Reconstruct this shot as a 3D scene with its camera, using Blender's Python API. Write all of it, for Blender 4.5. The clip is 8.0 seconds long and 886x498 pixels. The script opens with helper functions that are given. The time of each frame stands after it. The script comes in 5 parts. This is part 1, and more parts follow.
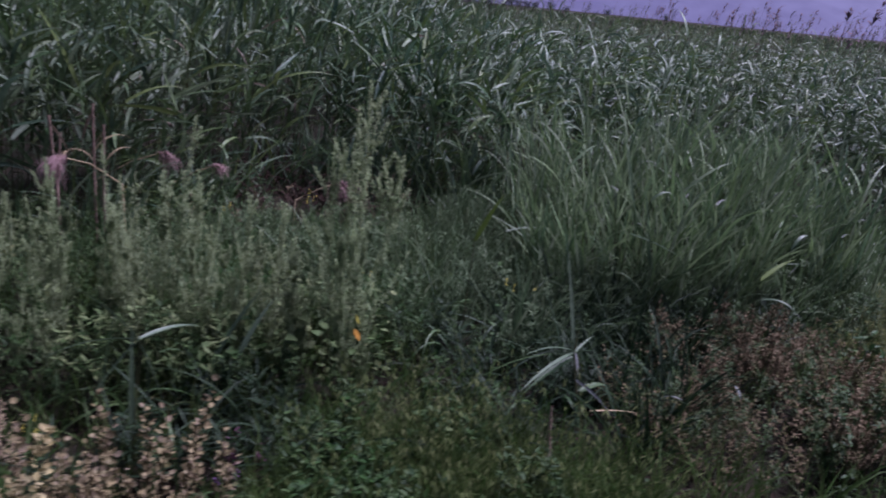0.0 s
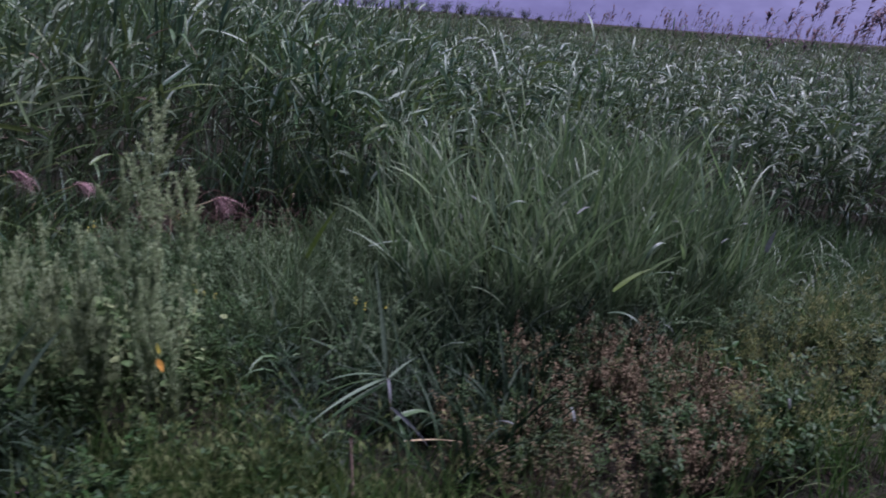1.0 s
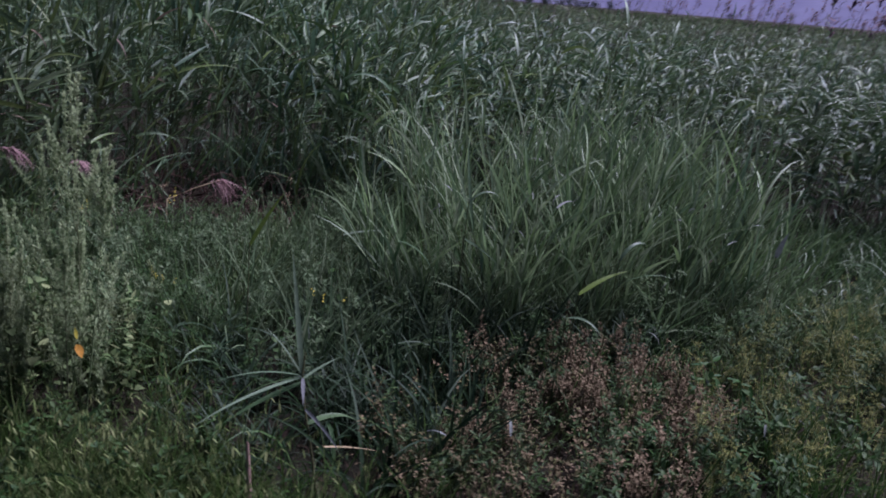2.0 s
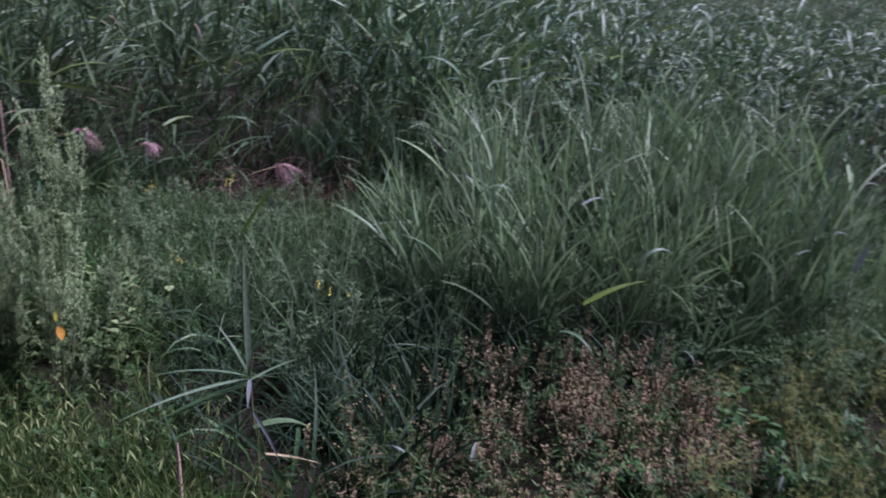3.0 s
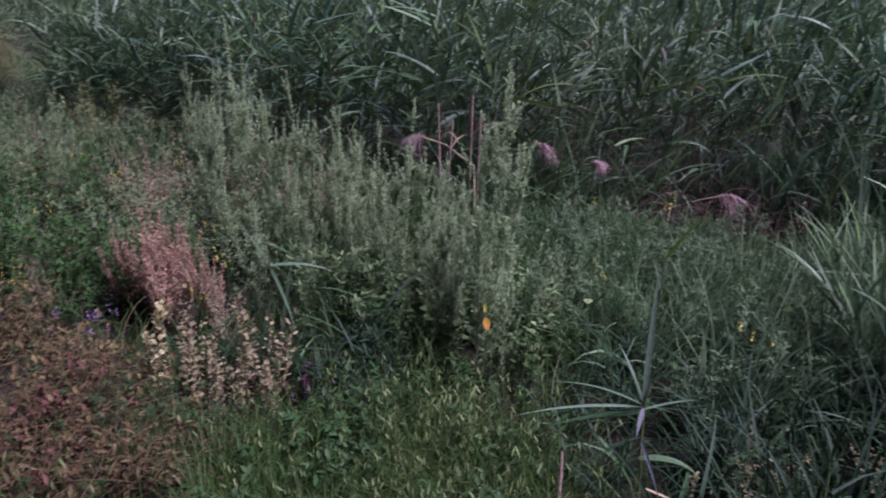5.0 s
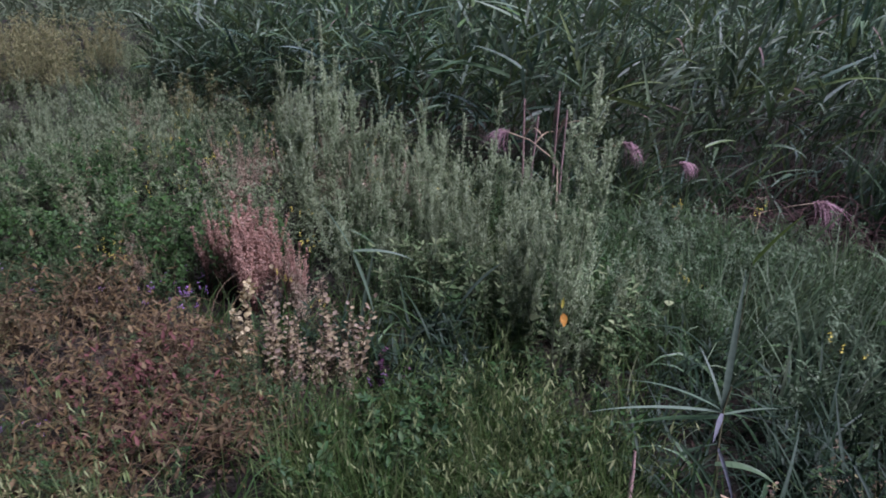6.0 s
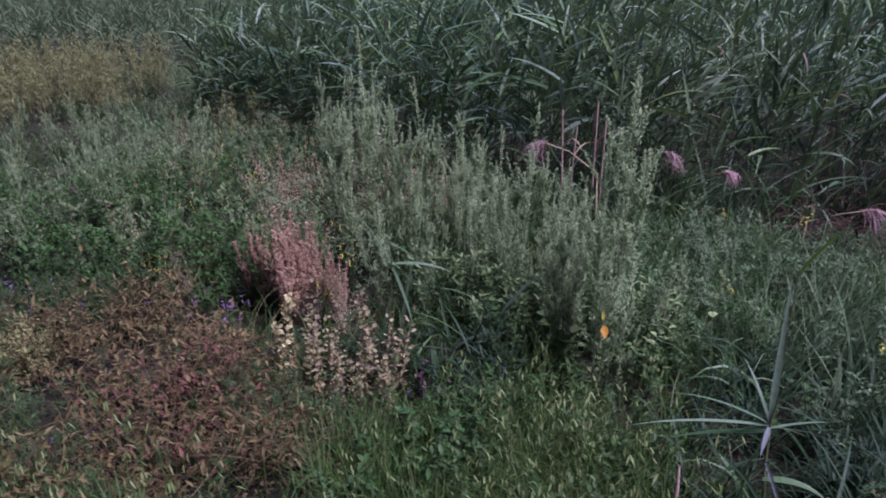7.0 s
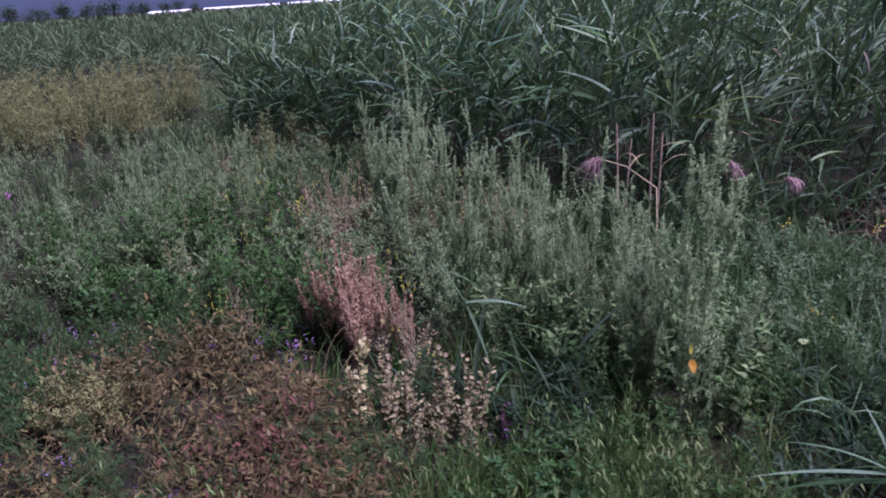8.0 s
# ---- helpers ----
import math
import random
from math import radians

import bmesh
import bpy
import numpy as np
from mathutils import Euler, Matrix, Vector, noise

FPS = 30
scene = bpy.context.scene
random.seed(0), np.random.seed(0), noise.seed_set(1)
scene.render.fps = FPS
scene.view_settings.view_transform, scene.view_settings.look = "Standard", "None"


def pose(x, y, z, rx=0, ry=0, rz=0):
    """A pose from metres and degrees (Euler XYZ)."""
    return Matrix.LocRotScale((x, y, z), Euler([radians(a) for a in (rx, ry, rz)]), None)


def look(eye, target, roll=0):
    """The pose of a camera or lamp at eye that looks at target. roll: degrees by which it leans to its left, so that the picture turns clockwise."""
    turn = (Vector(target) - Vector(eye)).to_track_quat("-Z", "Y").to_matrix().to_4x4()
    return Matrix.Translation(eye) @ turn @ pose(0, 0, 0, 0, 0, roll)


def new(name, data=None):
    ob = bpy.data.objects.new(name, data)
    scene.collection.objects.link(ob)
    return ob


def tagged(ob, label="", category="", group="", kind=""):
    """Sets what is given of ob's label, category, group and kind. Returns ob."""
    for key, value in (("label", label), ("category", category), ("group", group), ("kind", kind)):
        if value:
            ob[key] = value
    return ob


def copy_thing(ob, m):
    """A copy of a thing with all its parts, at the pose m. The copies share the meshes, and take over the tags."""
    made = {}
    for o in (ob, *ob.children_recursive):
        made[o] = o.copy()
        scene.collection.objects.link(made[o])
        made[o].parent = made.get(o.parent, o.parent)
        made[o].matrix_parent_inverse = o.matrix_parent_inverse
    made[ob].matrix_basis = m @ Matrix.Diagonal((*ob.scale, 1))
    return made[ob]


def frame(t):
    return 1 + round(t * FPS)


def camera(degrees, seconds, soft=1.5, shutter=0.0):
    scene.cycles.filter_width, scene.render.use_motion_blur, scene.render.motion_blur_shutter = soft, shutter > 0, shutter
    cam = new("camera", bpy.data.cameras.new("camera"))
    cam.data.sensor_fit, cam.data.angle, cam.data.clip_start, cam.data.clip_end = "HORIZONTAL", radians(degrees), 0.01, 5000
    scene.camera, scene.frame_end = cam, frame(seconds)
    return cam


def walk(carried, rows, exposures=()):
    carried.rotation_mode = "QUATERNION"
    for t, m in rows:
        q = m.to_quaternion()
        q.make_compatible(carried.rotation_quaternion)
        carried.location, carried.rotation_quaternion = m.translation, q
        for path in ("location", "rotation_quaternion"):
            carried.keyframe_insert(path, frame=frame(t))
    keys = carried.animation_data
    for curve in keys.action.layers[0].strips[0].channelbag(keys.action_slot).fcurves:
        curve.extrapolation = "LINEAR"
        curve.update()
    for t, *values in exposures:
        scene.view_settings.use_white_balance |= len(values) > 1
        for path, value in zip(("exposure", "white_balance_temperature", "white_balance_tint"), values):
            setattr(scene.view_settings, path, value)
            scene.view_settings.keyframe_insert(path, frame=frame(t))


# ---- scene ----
cam = camera(60.8, 8.0, soft=1.7, shutter=0.5)
PATH = [
    (0, (-0.175, -0.096, 1.663), (-0.087, 1.8, 1.033), 5.6),
    (0.5, (0.134, 0.025, 1.665), (0.258, 1.916, 1.026), 5.4),
    (1, (0.489, 0.102, 1.674), (0.622, 2.006, 1.074), 4.4),
    (1.5, (0.767, 0.242, 1.659), (0.837, 2.147, 1.055), 4.7),
    (1.7, (0.838, 0.275, 1.648), (0.864, 2.178, 1.034), 4.9),
    (2.8, (1.501, 0.608, 1.648), (1.132, 2.446, 0.952), 3.3),
    (3, (1.55, 0.687, 1.642), (1.105, 2.508, 0.943), 3.2),
    (3.5, (1.627, 0.775, 1.619), (0.896, 2.494, 0.904), 1.9),
    (4, (1.702, 0.772, 1.624), (0.642, 2.32, 0.93), 1.0),
    (4.5, (1.669, 0.774, 1.638), (0.382, 2.148, 0.963), 0.2),
    (5, (1.588, 0.774, 1.621), (0.175, 2.021, 0.951), 0.3),
    (6.5, (1.608, 0.742, 1.608), (0.037, 1.782, 0.938), 0.5),
    (7, (1.607, 0.754, 1.607), (0.001, 1.756, 0.959), -0.7),
    (7.5, (1.542, 0.716, 1.692), (-0.1, 1.663, 1.054), -2.9),
    (8, (1.395, 0.665, 1.733), (-0.246, 1.607, 1.086), -3.9),
]
EXPOSURES = [(0, 0.76, 5600, 34), (0.5, 0.76, 5600, 33), (1, 0.84, 5620, 31), (1.5, 0.56, 5640, 29), (2.8, 1.14, 5560, 29), (3.5, 1.12, 5520, 29), (5, 1.02, 5520, 35), (8, 1.13, 5380, 35)]
walk(cam, [(t, look(eye, target, roll)) for t, eye, target, roll in PATH], EXPOSURES)

# ---- dusk sky and its light ----
world = bpy.data.worlds.new("dusk_sky")
scene.world = world
world.use_nodes = True
wn = world.node_tree.nodes
wl = world.node_tree.links
sky = wn.new("ShaderNodeTexSky")
sky.sky_type = "NISHITA"
sky.sun_disc = False
sky.sun_elevation = radians(4)
sky.sun_rotation = radians(53)
sky.air_density = 1.2
sky.dust_density = 2.0
sky.ozone_density = 3.0
wl.new(sky.outputs[0], wn["Background"].inputs[0])
wn["Background"].inputs[1].default_value = 0.07

sun = new("sun", bpy.data.lights.new("sun", "SUN"))
sun.data.energy = 5.0
sun.data.angle = radians(40)
sun.data.color = (0.98, 0.95, 1.0)
sun.matrix_world = look((4.6, 3.4, 9.5), (0, 0, 0))

# ---- materials ----
rng = np.random.default_rng(11)


def plant_mat(name, colours, rough=0.55, through_light=0.3, grain=60.0, patch=0.9, patch_to=None, patch_amount=0.35):
    """Leaf or stem: a hue for each blade out of colours, broad patches towards patch_to, fine streaks."""
    m = bpy.data.materials.new(name)
    m.use_nodes = True
    n, l = m.node_tree.nodes, m.node_tree.links
    p = n["Principled BSDF"]
    out = n["Material Output"]
    geo = n.new("ShaderNodeNewGeometry")
    info = n.new("ShaderNodeObjectInfo")
    add = n.new("ShaderNodeMath")
    add.operation = "ADD"
    fract = n.new("ShaderNodeMath")
    fract.operation = "FRACT"
    l.new(geo.outputs["Random Per Island"], add.inputs[0])
    l.new(info.outputs["Random"], add.inputs[1])
    l.new(add.outputs[0], fract.inputs[0])
    ramp = n.new("ShaderNodeValToRGB")
    els = ramp.color_ramp.elements
    while len(els) < len(colours):
        els.new(0.5)
    for i, c in enumerate(colours):
        els[i].position = i / max(1, len(colours) - 1)
        els[i].color = (*c, 1)
    l.new(fract.outputs[0], ramp.inputs[0])
    broad = n.new("ShaderNodeTexNoise")
    broad.inputs["Scale"].default_value = patch
    broad.inputs["Detail"].default_value = 3
    l.new(geo.outputs["Position"], broad.inputs["Vector"])
    span = n.new("ShaderNodeMapRange")
    span.inputs["From Min"].default_value = 0.42
    span.inputs["From Max"].default_value = 0.7
    span.inputs["To Max"].default_value = patch_amount
    l.new(broad.outputs["Fac"], span.inputs["Value"])
    mix = n.new("ShaderNodeMix")
    mix.data_type = "RGBA"
    l.new(span.outputs[0], mix.inputs["Factor"])
    l.new(ramp.outputs[0], mix.inputs["A"])
    mix.inputs["B"].default_value = (*(patch_to or [c * 0.6 for c in colours[0]]), 1)
    fine = n.new("ShaderNodeTexNoise")
    fine.inputs["Scale"].default_value = grain
    fine.inputs["Detail"].default_value = 2
    l.new(geo.outputs["Position"], fine.inputs["Vector"])
    tone = n.new("ShaderNodeMapRange")
    tone.inputs["To Min"].default_value = 0.6
    tone.inputs["To Max"].default_value = 1.4
    l.new(fine.outputs["Fac"], tone.inputs["Value"])
    mul = n.new("ShaderNodeVectorMath")
    mul.operation = "SCALE"
    l.new(mix.outputs["Result"], mul.inputs[0])
    l.new(tone.outputs[0], mul.inputs["Scale"])
    l.new(mul.outputs[0], p.inputs["Base Color"])
    p.inputs["Roughness"].default_value = rough
    p.inputs["Specular IOR Level"].default_value = 0.2 if rough < 0.43 else 0.1
    bump = n.new("ShaderNodeBump")
    bump.inputs["Strength"].default_value = 0.25
    bump.inputs["Distance"].default_value = 0.002
    l.new(fine.outputs["Fac"], bump.inputs["Height"])
    l.new(bump.outputs[0], p.inputs["Normal"])
    if through_light:
        tr = n.new("ShaderNodeBsdfTranslucent")
        l.new(mul.outputs[0], tr.inputs["Color"])
        blend = n.new("ShaderNodeMixShader")
        blend.inputs[0].default_value = through_light
        l.new(p.outputs[0], blend.inputs[1])
        l.new(tr.outputs[0], blend.inputs[2])
        l.new(blend.outputs[0], out.inputs["Surface"])
    return m


M = {
    "reed": plant_mat("reed_leaf", [(.033, .071, .032), (.056, .107, .043), (.096, .150, .076), (.041, .086, .059), (.146, .190, .125), (.071, .127, .041), (.108, .146, .045)], 0.42, 0.2, 45, 0.5, (.086, .086, .043), 0.3),
    "reed_far": plant_mat("far_reed_leaf", [(.05, .085, .04), (.07, .105, .05), (.1, .125, .065), (.055, .09, .05)], 0.6, 0.3, 8, 0.12, (.13, .13, .07), 0.4),
    "reed_stem": plant_mat("reed_stem", [(.058, .07, .032), (.09, .083, .045), (.064, .064, .032)], 0.5, 0.0, 60),
    "pale_stem": plant_mat("pale_green_stem", [(.128, .173, .077), (.166, .205, .109), (.154, .154, .09)], 0.6, 0.0, 60),
    "weed_stem": plant_mat("weed_stem", [(.05, .065, .03), (.07, .07, .04), (.045, .06, .025)], 0.6, 0.0, 60),
    "sword": plant_mat("green_blade", [(.038, .079, .027), (.063, .114, .037), (.107, .152, .061), (.046, .086, .038), (.136, .171, .090)], 0.38, 0.25, 50, 0.9, (.044, .081, .044), 0.4),
    "clump": plant_mat("reed_grass_blade", [(.057, .105, .045), (.109, .173, .072), (.183, .247, .121), (.073, .126, .068), (.239, .283, .186), (.120, .195, .061)], 0.42, 0.25, 50, 0.9, (.099, .140, .065), 0.4),
    "sheaf": plant_mat("grey_green_grass", [(.060, .096, .048), (.089, .131, .066), (.129, .170, .094), (.052, .091, .038), (.161, .194, .117)], 0.6, 0.3, 60, 1.1, (.075, .105, .045), 0.4),
    # blade colour lowered to hold the shade before the grass clump
    "sedge": plant_mat("shade_dark_blade", [(.012, .026, .012), (.02, .037, .018), (.027, .045, .022), (.014, .027, .015), (.05, .068, .045)], 0.5, 0.15, 50),
    "grass": plant_mat("meadow_grass", [(.02, .052, .012), (.036, .078, .016), (.05, .088, .022), (.075, .085, .032)], 0.5, 0.3, 60, 1.2, (.064, .07, .029), 0.4),
    "lush": plant_mat("lush_grass", [(.022, .051, .011), (.043, .075, .017), (.066, .095, .027), (.085, .098, .041)], 0.5, 0.3, 60, 1.6, (.043, .076, .017), 0.4),
    "weed": plant_mat("weed_leaf", [(.018, .049, .012), (.032, .072, .018), (.025, .054, .022), (.056, .090, .031), (.016, .036, .013)], 0.5, 0.2, 90, 1.3, (.052, .058, .029), 0.4),
    "bright": plant_mat("fresh_leaf", [(.04, .092, .02), (.055, .11, .028), (.045, .085, .03), (.075, .115, .045)], 0.5, 0.35, 90),
    "grey": plant_mat("grey_green_leaf", [(.159, .212, .106), (.196, .244, .127), (.239, .281, .164), (.127, .185, .085), (.212, .233, .133), (.159, .212, .095)], 0.8, 0.45, 120, 1.1, (.117, .132, .044), 0.55),
    "spire": plant_mat("grey_spire", [(.282, .360, .191), (.332, .405, .223), (.393, .451, .272), (.253, .327, .165), (.332, .366, .213)], 0.85, 0.45, 120, 1.1, (.272, .265, .194), 0.35),
    "mallow": plant_mat("pale_broad_leaf", [(.081, .128, .048), (.128, .177, .074), (.201, .225, .105), (.074, .121, .041)], 0.6, 0.3, 90),
    "brown": plant_mat("dried_leaf", [(.073, .049, .020), (.120, .081, .031), (.015, .011, .008), (.160, .117, .053), (.073, .066, .022), (.029, .021, .011)], 0.8, 0.15, 120, 2.0, (.036, .023, .013), 0.65),
    "dockseed": plant_mat("brown_seed", [(.140, .102, .063), (.188, .140, .086), (.097, .073, .047)], 0.85, 0.1, 150),
    "bleached": plant_mat("bleached_leaf", [(.154, .166, .154), (.205, .211, .205), (.128, .141, .128)], 0.5, 0.2, 60),
    "drybrown": plant_mat("dead_reed_leaf", [(.154, .115, .09), (.192, .147, .109), (.115, .083, .07)], 0.7, 0.2, 60),
    "tan": plant_mat("tan_leaf", [(.123, .086, .040), (.101, .072, .028), (.144, .108, .061)], 0.8, 0.2, 120),
    "umber": plant_mat("dried_stalk", [(.07, .051, .029), (.109, .08, .042), (.038, .027, .017)], 0.8, 0.0, 90),
    "russet": plant_mat("russet_weed", [(.132, .094, .057), (.194, .140, .088), (.080, .065, .035), (.116, .126, .047), (.158, .108, .079)], 0.85, 0.15, 120, 2.0, (.075, .068, .038), 0.5),
    "wine": plant_mat("reddened_leaf", [(.098, .038, .032), (.127, .055, .043), (.063, .026, .023), (.104, .058, .034)], 0.75, 0.2, 120),
    "plum": plant_mat("plum_pod", [(.096, .038, .064), (.141, .058, .102), (.045, .026, .032), (.192, .141, .128)], 0.7, 0.2, 120),
    "rust": plant_mat("rust_red_seed", [(.295, .165, .111), (.373, .231, .162), (.233, .124, .082), (.466, .347, .258)], 0.8, 0.15, 150),
    "salmon": plant_mat("salmon_dry_seed", [(.283, .208, .142), (.333, .257, .174), (.233, .174, .108), (.250, .225, .133)], 0.8, 0.15, 150),
    "cream": plant_mat("cream_pod", [(.255, .203, .105), (.300, .241, .134), (.128, .094, .053), (.247, .188, .134), (.188, .166, .075)], 0.6, 0.25, 120),
    "lemon": plant_mat("pale_yellow_pod", [(.384, .320, .152), (.432, .368, .208), (.336, .264, .128)], 0.6, 0.25, 120),
    "straw": plant_mat("straw", [(.307, .231, .138), (.369, .291, .184), (.246, .184, .115)], 0.6, 0.15, 60),
    "oat": plant_mat("oat_spikelet", [(.132, .168, .059), (.199, .213, .095), (.103, .147, .043)], 0.55, 0.3, 90),
    "plume": plant_mat("faded_pink_plume", [(.36, .22, .23), (.42, .28, .28), (.28, .17, .18)], 0.9, 0.3, 120),
    "spike": plant_mat("dark_seed_spike", [(.05, .05, .035), (.08, .06, .045), (.06, .07, .04)], 0.8, 0.1, 120),
    "rosy": plant_mat("rosy_plume", [(.173, .115, .141), (.141, .096, .122), (.198, .128, .147)], 0.9, 0.35, 90),
    "yellow": plant_mat("yellow_petal", [(.5, .43, .07), (.55, .48, .1)], 0.6, 0.3, 120),
    "purple": plant_mat("purple_petal", [(.26, .13, .31), (.32, .18, .36), (.22, .13, .27)], 0.6, 0.3, 120),
    "magenta": plant_mat("magenta_petal", [(.6, .1, .55), (.65, .18, .6)], 0.6, 0.3, 120),
    "orange": plant_mat("orange_leaf", [(.680, .306, .051), (.637, .357, .085)], 0.6, 0.3, 120),
    "silver": plant_mat("silvery_sheath", [(.13, .135, .14), (.19, .19, .2)], 0.3, 0.1, 120),
    "pale": plant_mat("pale_reed_leaf", [(.066, .100, .059), (.089, .126, .077), (.111, .148, .100)], 0.4, 0.2, 60),
    "pink": plant_mat("pink_stalk", [(.294, .192, .16), (.333, .23, .198)], 0.7, 0.0, 120),
    "olive": plant_mat("yellowing_leaf", [(.198, .198, .079), (.263, .251, .112), (.151, .165, .061), (.203, .159, .086)], 0.75, 0.25, 90),
    "moss": plant_mat("olive_green_leaf", [(.125, .133, .038), (.174, .166, .055), (.100, .117, .029), (.159, .133, .055)], 0.8, 0.25, 90),
    "lime": plant_mat("yellow_green_leaf", [(.096, .147, .026), (.122, .166, .038)], 0.5, 0.35, 90),
    "litter": plant_mat("dead_litter", [(.035, .021, .017), (.070, .042, .034), (.021, .014, .012), (.126, .081, .062)], 0.9, 0.0, 120),
    # the litter again, darkened for the shade between the weeds
    "shade_litter": plant_mat("shade_dark_leaf", [(.02, .014, .01), (.04, .026, .018), (.014, .01, .008), (.03, .026, .014)], 0.9, 0.0, 120),
    "tree": plant_mat("far_tree_leaf", [(.03, .05, .03), (.045, .065, .04), (.035, .05, .04)], 0.9, 0.1, 3, 0.05),
    "bark": plant_mat("bark", [(.08, .06, .045), (.1, .08, .06)], 0.9, 0.0, 8),
}


def earth_mat():
    m = bpy.data.materials.new("marsh_earth")
    m.use_nodes = True
    n, l = m.node_tree.nodes, m.node_tree.links
    p = n["Principled BSDF"]
    geo = n.new("ShaderNodeNewGeometry")
    a = n.new("ShaderNodeTexNoise")
    a.inputs["Scale"].default_value = 1.3
    a.inputs["Detail"].default_value = 6
    b = n.new("ShaderNodeTexNoise")
    b.inputs["Scale"].default_value = 40
    b.inputs["Detail"].default_value = 4
    for t in (a, b):
        l.new(geo.outputs["Position"], t.inputs["Vector"])
    ramp = n.new("ShaderNodeValToRGB")
    # kept below the tone of damp soil, for shade between the plants
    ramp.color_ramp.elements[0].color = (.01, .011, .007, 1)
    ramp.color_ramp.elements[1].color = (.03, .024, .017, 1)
    ramp.color_ramp.elements[0].position = 0.35
    ramp.color_ramp.elements[1].position = 0.7
    l.new(a.outputs["Fac"], ramp.inputs[0])
    tone = n.new("ShaderNodeMapRange")
    tone.inputs["To Min"].default_value = 0.5
    tone.inputs["To Max"].default_value = 1.5
    l.new(b.outputs["Fac"], tone.inputs["Value"])
    mul = n.new("ShaderNodeVectorMath")
    mul.operation = "SCALE"
    l.new(ramp.outputs[0], mul.inputs[0])
    l.new(tone.outputs[0], mul.inputs["Scale"])
    l.new(mul.outputs[0], p.inputs["Base Color"])
    p.inputs["Roughness"].default_value = 0.95
    p.inputs["Specular IOR Level"].default_value = 0.08
    bump = n.new("ShaderNodeBump")
    bump.inputs["Distance"].default_value = 0.02
    l.new(b.outputs["Fac"], bump.inputs["Height"])
    l.new(bump.outputs[0], p.inputs["Normal"])
    return m


def plain_mat(name, colour, rough=0.6, glow=None):
    m = bpy.data.materials.new(name)
    m.use_nodes = True
    n, l = m.node_tree.nodes, m.node_tree.links
    p = n["Principled BSDF"]
    geo = n.new("ShaderNodeNewGeometry")
    t = n.new("ShaderNodeTexNoise")
    t.inputs["Scale"].default_value = 0.02
    t.inputs["Detail"].default_value = 5
    l.new(geo.outputs["Position"], t.inputs["Vector"])
    ramp = n.new("ShaderNodeValToRGB")
    ramp.color_ramp.elements[0].position = 0.35
    ramp.color_ramp.elements[1].position = 0.65
    ramp.color_ramp.elements[0].color = (*[c * 0.75 for c in colour], 1)
    ramp.color_ramp.elements[1].color = (*[min(1, c * 1.2) for c in colour], 1)
    l.new(t.outputs["Fac"], ramp.inputs[0])
    l.new(ramp.outputs[0], p.inputs["Base Color"])
    p.inputs["Roughness"].default_value = rough
    # emission in place of the haze before a distant surface
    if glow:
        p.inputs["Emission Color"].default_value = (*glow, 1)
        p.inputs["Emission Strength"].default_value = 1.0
    return m


M["earth"] = earth_mat()
# dusk haze over the far hills is put into their colour and glow
M["hill"] = plain_mat("glowing_dark_hill", (.008, .011, .02), 1.0, (.006, .009, .028))
M["haze"] = plain_mat("glowing_lilac_hill", (.05, .05, .07), 1.0, (.045, .04, .1))
M["sheet"] = plain_mat("white_film", (.5, .47, .52), 0.5)

# ---- building blocks ----


class Bits:
    """Many small pieces gathered for one mesh, all of four-cornered faces."""

    def __init__(self):
        self.v, self.f, self.n = [], [], 0

    def add(self, verts, faces):
        """verts (pieces, k, 3), and the faces of one piece (m, 4)."""
        if not len(verts):
            return
        k = verts.shape[1]
        start = self.n + np.arange(len(verts))[:, None, None] * k
        self.v.append(verts.reshape(-1, 3))
        self.f.append((faces[None] + start).reshape(-1, 4))
        self.n += len(verts) * k

    def mesh(self, name, material, smooth=True):
        v, f = np.concatenate(self.v).astype(np.float32), np.concatenate(self.f).astype(np.int32)
        me = bpy.data.meshes.new(name)
        me.vertices.add(len(v))
        me.vertices.foreach_set("co", v.ravel())
        me.loops.add(f.size)
        me.loops.foreach_set("vertex_index", f.ravel())
        me.polygons.add(len(f))
        me.polygons.foreach_set("loop_start", np.arange(len(f), dtype=np.int32) * 4)
        me.polygons.foreach_set("use_smooth", np.full(len(f), smooth))
        me.materials.append(material)
        me.update(calc_edges=True)
        return me


def run(base, az, el, length, curve, nseg, sway=0.0):
    """Bowed lines from base: az and el (radians) their first heading, curve how far they bow down, sway sideways."""
    n = len(base)
    s = (np.arange(nseg) + 0.5) / nseg
    e = el[:, None] - np.broadcast_to(curve, n)[:, None] * s**1.3
    a = az[:, None] + np.broadcast_to(sway, n)[:, None] * s
    d = np.stack([np.cos(e) * np.cos(a), np.cos(e) * np.sin(a), np.sin(e)], -1)
    step = d * (np.broadcast_to(length, n) / nseg)[:, None, None]
    p = np.concatenate([base[:, None], base[:, None] + np.cumsum(step, 1)], 1)
    ends = np.concatenate([d[:, :1], d[:, 1:] * 0.5 + d[:, :-1] * 0.5, d[:, -1:]], 1)
    return p, ends


PROFILE = {
    "blade": lambda s: np.clip(np.minimum(0.55 + 2.2 * s, 1.0) * (1 - s**2.2), 0.06, 1),
    "leaf": lambda s: np.clip(np.sin(np.pi * np.clip(s, 0, 1) ** 0.8) ** 0.8, 0.12, 1),
    "disc": lambda s: np.clip(2 * np.sqrt(np.clip(s * (1 - s), 0, 1)), 0.3, 1),
    "heart": lambda s: np.clip(np.where(s < 0.25, 0.75 + s, 1.2 * (1 - s) ** 0.7), 0.1, 1),
}


